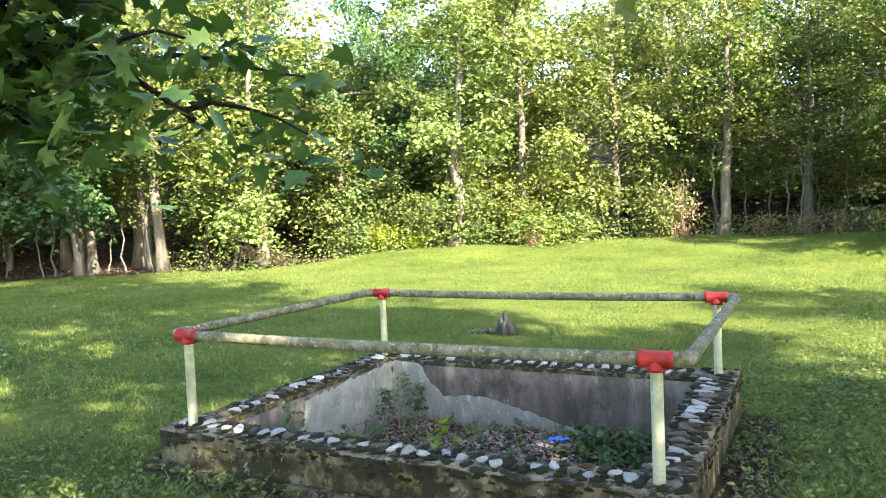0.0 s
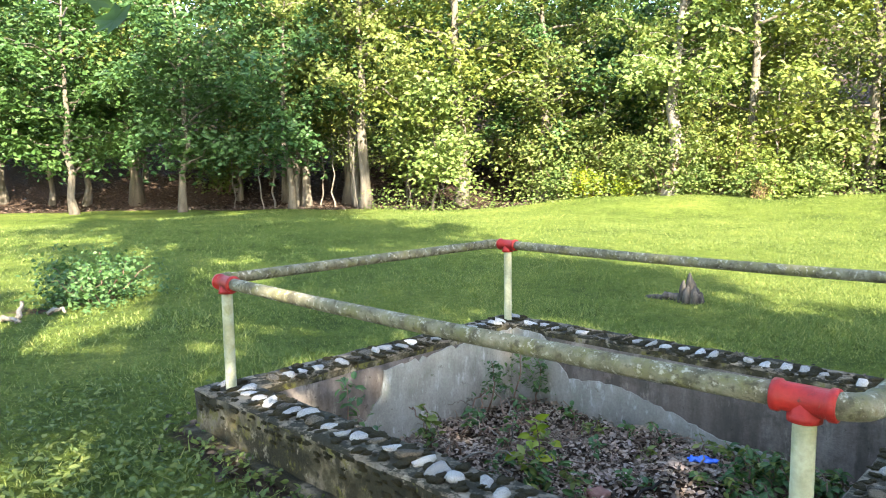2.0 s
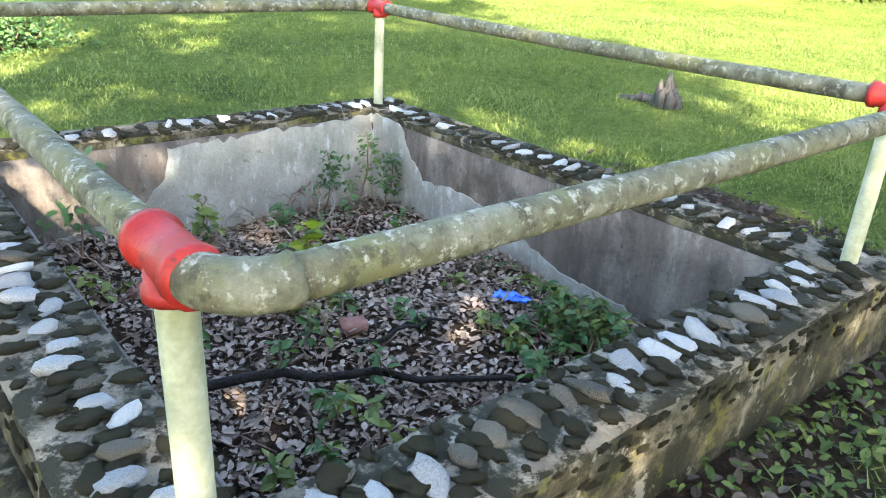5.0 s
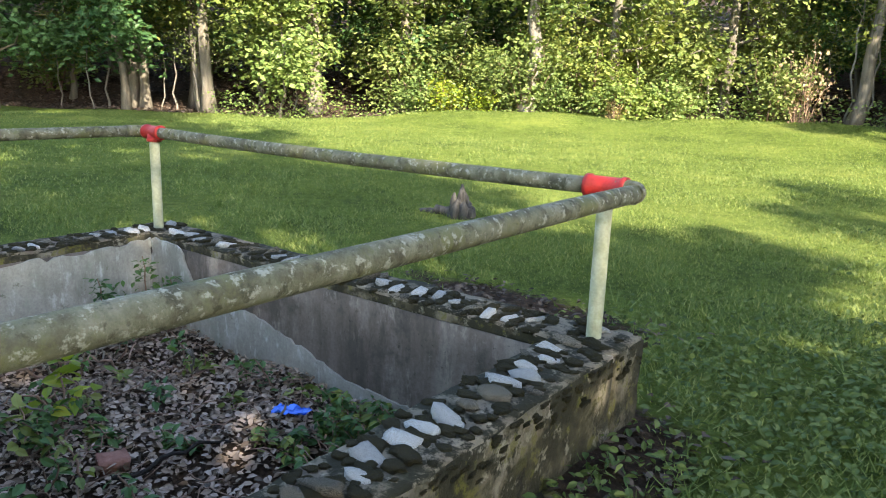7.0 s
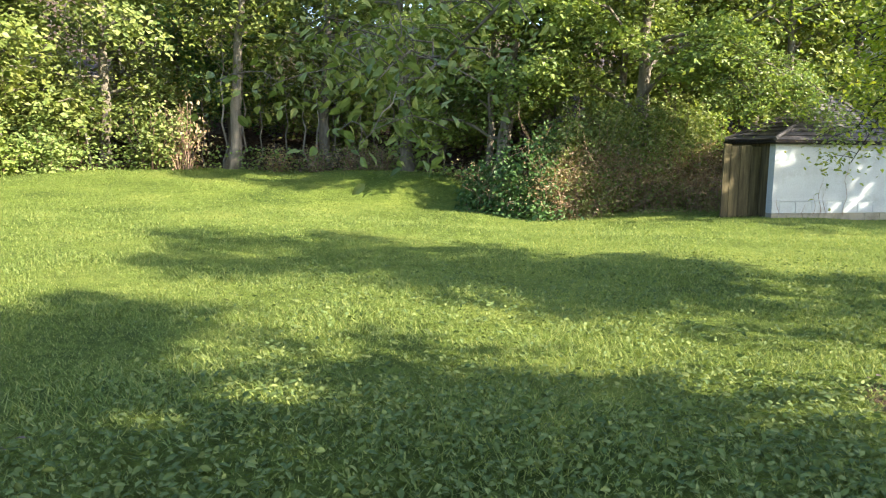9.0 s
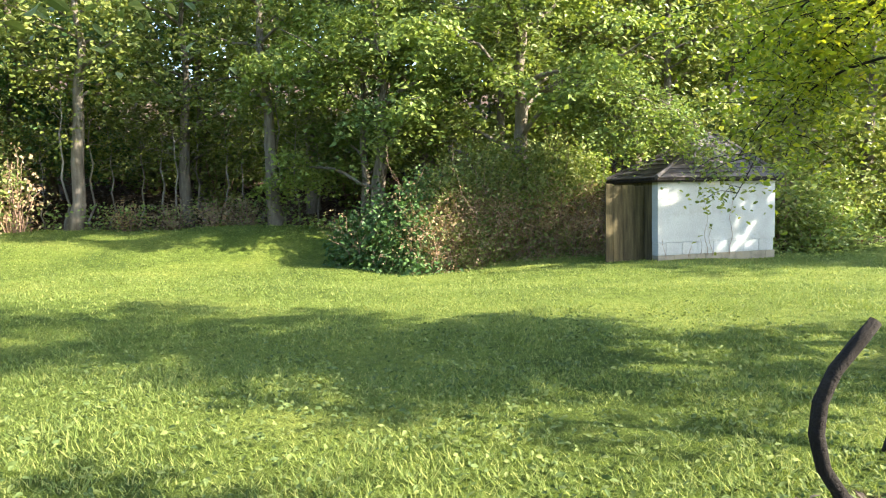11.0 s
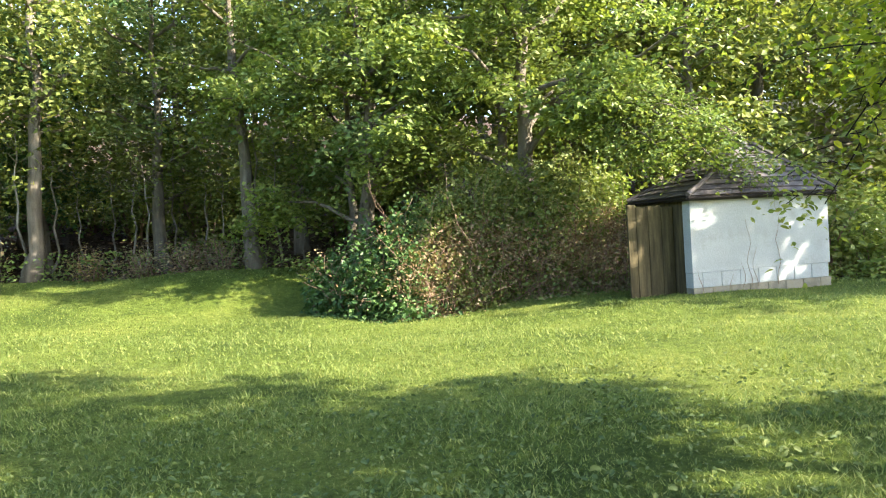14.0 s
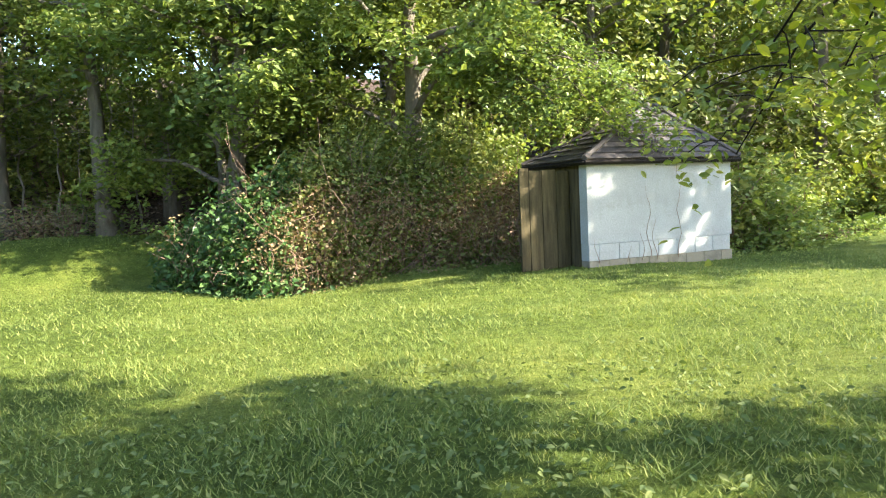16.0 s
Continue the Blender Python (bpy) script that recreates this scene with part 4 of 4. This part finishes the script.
fz = FLOOR + 0.06
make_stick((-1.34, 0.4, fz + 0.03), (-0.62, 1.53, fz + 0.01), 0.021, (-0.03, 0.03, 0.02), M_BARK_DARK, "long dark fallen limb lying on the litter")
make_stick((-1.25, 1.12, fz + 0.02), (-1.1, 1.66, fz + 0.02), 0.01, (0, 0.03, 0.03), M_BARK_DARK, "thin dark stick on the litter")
make_stick((-1.12, 1.8, fz), (-1.1, 1.86, fz + 0.18), 0.007, (0, 0, 0.02), M_BARK_PALE, "pale upright broken stick")
for i in range(34):
    u = np.array((rng.uniform(-2.85, -1.9), rng.uniform(0.5, 2.25), fz))
    make_stick(u, np.array((np.clip(u[0] + rng.uniform(-0.45, 0.45), ix0 + 0.04, ix1), np.clip(u[1] + rng.uniform(-0.35, 0.2), iy0 + 0.04, iy1 - 0.04), fz + rng.uniform(0.02, 0.22))), rng.uniform(0.004, 0.008), (0, 0, 0.06), M_BARK_PALE if i % 2 else M_STEM, "dry tangled twig in the basin")

# saplings and weeds growing in the basin
def make_sapling(x, y, z, height, leaves, size, material, label, name="sapling"):
    root = thing(name, label, "plant", at=pose(x, y, z))
    p = stem_path((0, 0, 0), (rng.uniform(-0.08, 0.08), rng.uniform(-0.08, 0.08), height), (0.03, 0.02, 0), 8, 0.006)
    part("stem", tubes_mesh("stem", [tube(p, np.linspace(0.007, 0.003, 8), 5)], M_STEM), root)
    k = rng.uniform(0.35, 1, leaves)
    c = np.stack([np.interp(k, np.linspace(0, 1, 8), p[:, j]) for j in range(3)], 1)
    c[:, :2] += rng.standard_normal((leaves, 2)) * 0.22 * height * (1.2 - k)[:, None]
    v, f = leaf_cloud(c, rng.uniform(*size, leaves), OVATE, 0.7, 0.15)
    part("leaves", np_mesh("leaves", v, f, material), root)
    return root


make_sapling(-1.84, 1.18, fz - 0.05, 0.36, 30, (0.07, 0.11), M_LEAF_GOLD, "young yellow green seedling growing from the litter")
make_sapling(-1.72, 0.98, fz - 0.05, 0.22, 20, (0.06, 0.1), M_LEAF, "small green seedling in the litter")
make_sapling(-2.7, 0.45, fz - 0.05, 0.6, 70, (0.04, 0.08), M_LEAF_DEEP_AND_SHADED, "thin leafy sapling against the basin wall")
make_sapling(-2.6, 1.03, fz - 0.05, 0.34, 40, (0.04, 0.08), M_LEAF, "thin woody sapling with few leaves")
for x, y, h in ((-2.75, 2.1, 0.5), (-2.62, 2.2, 0.36), (-2.8, 1.9, 0.4)):
    make_sapling(x, y, fz - 0.05, h, 90, (0.03, 0.06), M_LEAF_DEEP_AND_SHADED, "feathery green weed in the basin corner")
make_sapling(-0.63, 0.77, fz - 0.05, 0.28, 20, (0.04, 0.08), M_LEAF, "thin green weed by the basin wall")
for i in range(90):
    x, y = (rng.normal(-0.75, 0.22), rng.normal(1.92, 0.18)) if i < 44 else ((rng.normal(-2.0, 0.3), rng.normal(1.25, 0.3)) if i < 62 else (rng.uniform(-2.7, -0.4), rng.uniform(0.35, 2.2)))
    x, y = float(np.clip(x, ix0 + 0.1, ix1 - 0.1)), float(np.clip(y, iy0 + 0.1, iy1 - 0.1))
    make_sapling(x, y, fz - 0.05, rng.uniform(0.08, 0.22), 22, (0.03, 0.07), M_LEAF_DEEP_AND_SHADED if i % 3 else M_LEAF, "low green weed on the basin floor", "weed")


# broken bricks lie in the litter
def make_brick_piece(x, y, turn):
    ob = new("brick_fragment", rough_box("brick_fragment", -0.06, 0.05, -0.045, 0.045, 0, 0.05, M_BRICK, 0.03, 0.012))
    ob.matrix_basis = pose(x, y, float(debris_z(x, y)), 6, 4, turn)
    return tagged(ob, "worn reddish brick fragment half sunk in leaf litter", "brick", "brick fragments in the basin")


make_brick_piece(-2.18, 0.59, 30)
make_brick_piece(-1.42, 1.22, 75)

# crumpled blue plastic
bm = bmesh.new()
bmesh.ops.create_grid(bm, x_segments=14, y_segments=9, size=0.5)
for w in bm.verts:
    w.co = Vector((w.co.x * 0.16, w.co.y * 0.08, 0)) + noise.noise_vector(w.co * 5) * 0.03
plastic = tagged(new("plastic_wrapper", from_bm("plastic_wrapper", bm, M_BLUE)), "crumpled blue plastic wrapper on the leaf litter", "wrapper")
plastic.matrix_basis = pose(-1.14, 1.9, fz + 0.05, 0, 0, 30)


# ---- things on the lawn ----
def make_stump(x, y):
    z = float(ground_z(x, y))
    root = thing("stump", "jagged rotten grey tree stump in the lawn", "stump", at=pose(x, y, z))
    # splinters of different height round a hollow core
    for i in range(11):
        an = i * 0.571 * 2 + rng.uniform(-0.2, 0.2)
        rr = 0.085 if i < 8 else 0.03
        h = rng.uniform(0.14, 0.3) + 0.1 * math.cos(an - 2.6)
        p = [(rr * 1.35 * math.cos(an), rr * 1.35 * math.sin(an), -0.05), (rr * 1.1 * math.cos(an), rr * 1.1 * math.sin(an), 0.1), (rr * math.cos(an), rr * math.sin(an), h * 0.75), (rr * 0.95 * math.cos(an + 0.1), rr * 0.95 * math.sin(an + 0.1), h)]
        part("splinter", tubes_mesh("splinter", [tube(p, [0.06, 0.05, 0.038, 0.01], 7, 0.14)], M_WOOD), root)
    part("root_flare", tubes_mesh("root_flare", [tube(stem_path((-0.08, 0, 0.03), (-0.6, 0.05, -0.01), (0, 0, 0.02), 8, 0.012), np.linspace(0.06, 0.03, 8), 8, 0.1)], M_WOOD), root)


make_stump(-3.3, 6.2)
for i in range(4):
    x, y = -8.0 + 0.3 * rng.standard_normal(), 0.35 + 0.2 * rng.standard_normal()
    s = np.array((x, y, float(ground_z(x, y)) + 0.03))
    make_stick(s, s + np.array((rng.uniform(-0.8, 0.8), rng.uniform(-0.3, 0.3), 0.04)), 0.03, (0, 0, 0.02), M_BARK_PALE, "pale rotting log by the bush")


# ---- near trees with boughs that hang into the way ----
def bough(root, start, end, bend, rad, count, per, clump, size, material, shape, bark=M_BARK_DARK, name="branch", droop=0.35, first=0.35):
    p = stem_path(start, end, bend, 11, 0.025)
    tw, cs = [], []
    for i in range(count):
        k = first + (1 - first) * (i + rng.random()) / count
        b = np.array([np.interp(k, np.linspace(0, 1, 11), p[:, j]) for j in range(3)])
        tip = b + np.array((rng.standard_normal() * clump * 1.2, rng.standard_normal() * clump * 1.2, rng.uniform(-0.9, 0.35) * clump))
        tw.append(tube(stem_path(b, tip, (0, 0, 0.05), 5, 0.01), np.linspace(rad * 0.3, 0.003, 5), 4))
        cs += [tip, (b + tip) / 2]
    ob = part(name, tubes_mesh(name, [tube(p, np.linspace(rad, rad * 0.3, 11), 6)], bark), root)
    for one in tw:
        part("twig", tubes_mesh("twig", [one], bark), ob)
    pl = sprays(np.array(cs), per, clump * 0.6, 0.55)
    v, f = leaf_cloud(pl, rng.uniform(*size, len(pl)), shape, 0.6, droop)
    part("foliage", np_mesh("foliage", v, f, material), ob)
    return ob


def near_tree(name, label, x, y, height, rad, lean):
    root = thing(name, label, "tree")
    z = float(ground_z(x, y))
    p = stem_path((x, y, z - 0.2), (x + lean[0], y + lean[1], z + height), (0.1, 0, 0), 9, 0.04)
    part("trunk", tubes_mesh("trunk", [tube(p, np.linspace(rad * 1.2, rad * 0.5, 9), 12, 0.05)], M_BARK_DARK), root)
    return root, p


maple, mp = near_tree("maple", "maple with broad leaves overhanging the lawn, lower ones coloured darker for shade", -4.2, -5.2, 5.0, 0.2, (0.4, 0.5))
# lower boughs take the darker leaf colour, which stands in for the maple's shade
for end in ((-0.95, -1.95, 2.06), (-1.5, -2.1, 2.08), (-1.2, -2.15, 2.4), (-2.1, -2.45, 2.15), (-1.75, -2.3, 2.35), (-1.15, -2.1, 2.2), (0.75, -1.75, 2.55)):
    bough(maple, mp[6], end, (-0.1, 0.1, 0.35), 0.03, 30, 17, 0.19, (0.06, 0.1), M_LEAF_DEEP_AND_SHADED if end[2] < 2.3 else M_LEAF, MAPLE, first=0.5)

# thin branch that hangs ahead of the walk
hang, hp = near_tree("walnut", "tree whose thin pale-tipped branch droops over the lawn", 7.0, 0.9, 5.2, 0.15, (-0.6, 0.5))
bough(hang, hp[8], (1.95, 3.85, 1.72), (0.0, 0.3, 0.5), 0.02, 8, 5, 0.16, (0.045, 0.08), M_LEAF, OVATE, M_BARK, first=0.86)
for end in ((1.6, 3.25, 1.38), (1.25, 3.6, 1.6), (1.3, 4.2, 1.85), (1.7, 4.3, 1.9)):
    bough(hang, (1.95, 3.85, 1.72), end, (0, 0, 0.08), 0.006, 12, 8, 0.13, (0.035, 0.07), M_LEAF, OVATE, M_BARK, first=0.2, droop=0.6)
for end in ((2.0, 5.4, 2.2), (2.7, 4.7, 2.35), (3.4, 5.0, 2.55), (1.5, 4.9, 2.4)):
    bough(hang, hp[8], end, (0, 0.4, 0.5), 0.016, 20, 9, 0.26, (0.05, 0.085), M_LEAF, OVATE, M_BARK, first=0.7)

small, sp = near_tree("young_tree", "leaning young tree with yellow green leaves and a curled stub", 5.95, 5.4, 2.9, 0.033, (0.75, -0.1))
for start, end, bend in ((sp[8], (6.5, 7.4, 2.35), (0, 0, 0.2)), (sp[8], (7.4, 8.1, 2.4), (0, 0, 0.4)), (sp[7], (6.75, 7.75, 1.6), (0.1, 0, 0.5)), (sp[8], (8.2, 8.4, 3.0), (0, 0, 0.3)), (sp[7], (7.6, 8.2, 1.6), (0, 0, 0.5)), (sp[8], (7.0, 7.0, 3.1), (0, 0, 0.2)), (sp[6], (7.5, 8.8, 1.25), (0, 0, 0.5)), (sp[8], (7.3, 8.3, 2.1), (0, 0, 0.4)), (sp[7], (7.1, 7.5, 1.95), (0, 0, 0.4)), (sp[8], (5.9, 6.5, 2.9), (0, 0, 0.1))):
    bough(small, start, end, bend, 0.014, 20, 20, 0.26, (0.04, 0.075), M_LEAF_GOLD if end[2] > 1.55 else M_LEAF, OVATE, first=0.4)
for end in ((10.9, 15.3, 2.25), (11.5, 15.1, 2.45), (10.4, 15.6, 2.0), (12.0, 15.2, 2.05), (11.2, 15.6, 2.8), (10.0, 16.2, 2.4), (11.9, 15.6, 1.75), (10.5, 15.3, 2.5), (10.9, 15.4, 2.75), (10.2, 15.5, 2.2), (11.5, 15.4, 2.6)):
    o = np.array(over.matrix_basis.translation)
    bough(over, np.array((0, 0, 3.6)), np.array(end) - o, (0, 0, 0.6), 0.03, 24, 26, 0.26, (0.06, 0.11), M_LEAF_PALE, RHOMB, M_BARK, first=0.4)
cz = float(ground_z(5.2, 4.65))
cu = np.array((0.966, -0.26, 0))
curl = [np.array((5.2, 4.69, cz - 0.08)) + cu * a + np.array((0, 0, h)) for a, h in ((0.12, 0.02), (0.0, 0.1), (-0.12, 0.2), (-0.2, 0.33), (-0.235, 0.48), (-0.22, 0.62), (-0.16, 0.76), (-0.06, 0.88), (0.01, 0.97))]
part("stub", tubes_mesh("stub", [tube(curl, [0.042, 0.04, 0.036, 0.034, 0.032, 0.031, 0.031, 0.032, 0.026], 10, 0.1)], M_BARK_DARK), small, "curled broken stub")


# ---- grass and ground cover ----
def scatter(n, x0, x1, y0, y1, accept):
    x, y = rng.uniform(x0, x1, n), rng.uniform(y0, y1, n)
    inside = (x > BASIN_X - OUT - 0.03) & (x < OUT + 0.03) & (y > -OUT - 0.03) & (y < BASIN_Y + OUT + 0.03)
    ok = ~inside & (rng.random(n) < accept(x, y))
    return x[ok], y[ok]


def blades(name, x, y, h, w, label):
    n = len(x)
    az, lean = rng.uniform(0, 2 * np.pi, n), rng.uniform(0.3, 2.2, n)
    base = np.stack([x, y, ground_z(x, y) - 0.01], 1)
    side = np.stack([-np.sin(az), np.cos(az), np.zeros(n)], 1) * w[:, None]
    tip = base + np.stack([np.cos(az) * lean * h, np.sin(az) * lean * h, h], 1)
    v = np.stack([base - side, base + side, tip], 1).reshape(-1, 3)
    tagged(new(name, np_mesh(name, v, np.arange(3 * n).reshape(-1, 3), M_GRASS)), label, "grass", kind="stuff")


def grassy(x, y):
    return np.clip(1.15 - 1.4 * bareness(x, y), 0, 1)


x, y = scatter(760000, -7, 10, -3, 12, lambda x, y: grassy(x, y) * np.clip(1.3 - np.hypot((x - 2.5) / 1.1, y - 4.5) / 9, 0.3, 1))
blades("grass", x, y, (0.8 + 0.35 * np.sin(1.9 * x + 0.8 * y) * np.sin(2.3 * y - 0.7 * x)) * rng.uniform(0.02, 0.065, len(x)), rng.uniform(0.003, 0.006, len(x)), "short mown lawn grass")
x, y = scatter(330000, -22, 16, -4, 25, lambda x, y: grassy(x, y) * np.where(depth_in_woods(x, y) > 0.5, 0, 1) * np.where((x > -6) & (x < 9) & (y < 11.5), 0.0, 1))
blades("grass", x, y, rng.uniform(0.025, 0.06, len(x)), rng.uniform(0.005, 0.01, len(x)), "lawn grass further off")
# taller tufts left by the mower
cx, cy = scatter(260, -9, 9, 1, 15, grassy)
tx, ty = np.repeat(cx, 22) + 0.05 * rng.standard_normal(22 * len(cx)), np.repeat(cy, 22) + 0.05 * rng.standard_normal(22 * len(cx))
blades("grass_tufts", tx, ty, rng.uniform(0.05, 0.13, len(tx)), rng.uniform(0.003, 0.006, len(tx)), "tall grass tufts left standing in the lawn")

# broad-leaved ground cover near the basin
def cover(x, y):
    d = np.minimum(np.hypot((x - 1.6) / 2.0, (y - 2.6) / 2.6), np.hypot((x + 1.7) / 2.4, (y + 0.55) / 0.9))
    d = np.minimum(d, np.hypot((x - 4.0) / 2.2, (y - 3.6) / 1.6))
    lawn = 0.22 * np.clip(1.5 - np.hypot((x - 4.5) / 3.5, (y - 7.2) / 3.2), 0, 1)
    patchy = 0.5 + 0.5 * np.sin(3.1 * x + 1.7 * y) * np.sin(2.3 * y - 1.1 * x + 1)
    return np.maximum(np.clip(1.4 - d, 0, 1), lawn) * (0.3 + 0.7 * patchy)


x, y = scatter(230000, -5, 9, -2.5, 10.5, cover)
v, f = leaf_cloud(np.stack([x, y, ground_z(x, y) + rng.uniform(0.01, 0.07, len(x))], 1), rng.uniform(0.026, 0.058, len(x)), OVATE, 0.6, 0.1)
tagged(new("ground_cover", np_mesh("ground_cover", v, f, M_COVER)), "broad-leaved green weeds covering the ground by the basin", "weeds", kind="stuff")

# fallen leaves by the basin, in the bed and under the trees
x, y = scatter(26000, -4.5, 7, -1, 6, lambda x, y: np.clip(bareness(x, y) * 1.2 - 0.15, 0, 1) * np.where(x > 3.5, 0.25, 1))
v, f = leaf_cloud(np.stack([x, y, ground_z(x, y) + rng.uniform(0.005, 0.03, len(x))], 1), rng.uniform(0.03, 0.07, len(x)), OVATE, 0.8, 0.0)
tagged(new("leaf_litter", np_mesh("leaf_litter", v, f, M_LITTER_DARK)), "fallen leaves on bare soil by the basin wall", "litter", kind="stuff")
x, y = scatter(60000, -32, 26, 4, 34, lambda x, y: (depth_in_woods(x, y) > 0.3) * (depth_in_woods(x, y) < 9))
v, f = leaf_cloud(np.stack([x, y, ground_z(x, y) + rng.uniform(0.01, 0.06, len(x))], 1), rng.uniform(0.1, 0.2, len(x)), RHOMB, 0.8, 0.0)
tagged(new("leaf_litter", np_mesh("leaf_litter", v, f, M_LITTER_DARK)), "brown leaf litter on the forest floor", "litter", kind="stuff")

# weeds at the foot of the woods
x, y = scatter(150000, -19, 22, 12, 26, lambda x, y: np.exp(-((depth_in_woods(x, y) - 0.35) / 0.55) ** 2) * (0.35 + 0.65 * (np.sin(2.2 * x) * np.sin(3.7 * x + 1) > -0.3)))
h = np.where(x > 4, 0.35, 0.75) * rng.random(len(x)) ** 1.4
v, f = leaf_cloud(np.stack([x, y, ground_z(x, y) + h], 1), rng.uniform(0.06, 0.14, len(x)), RHOMB, 0.45, 0.1)
tagged(new("weeds", np_mesh("weeds", v, f, M_LEAF_PALE)), "tall green weeds along the foot of the woods", "weeds", kind="stuff")
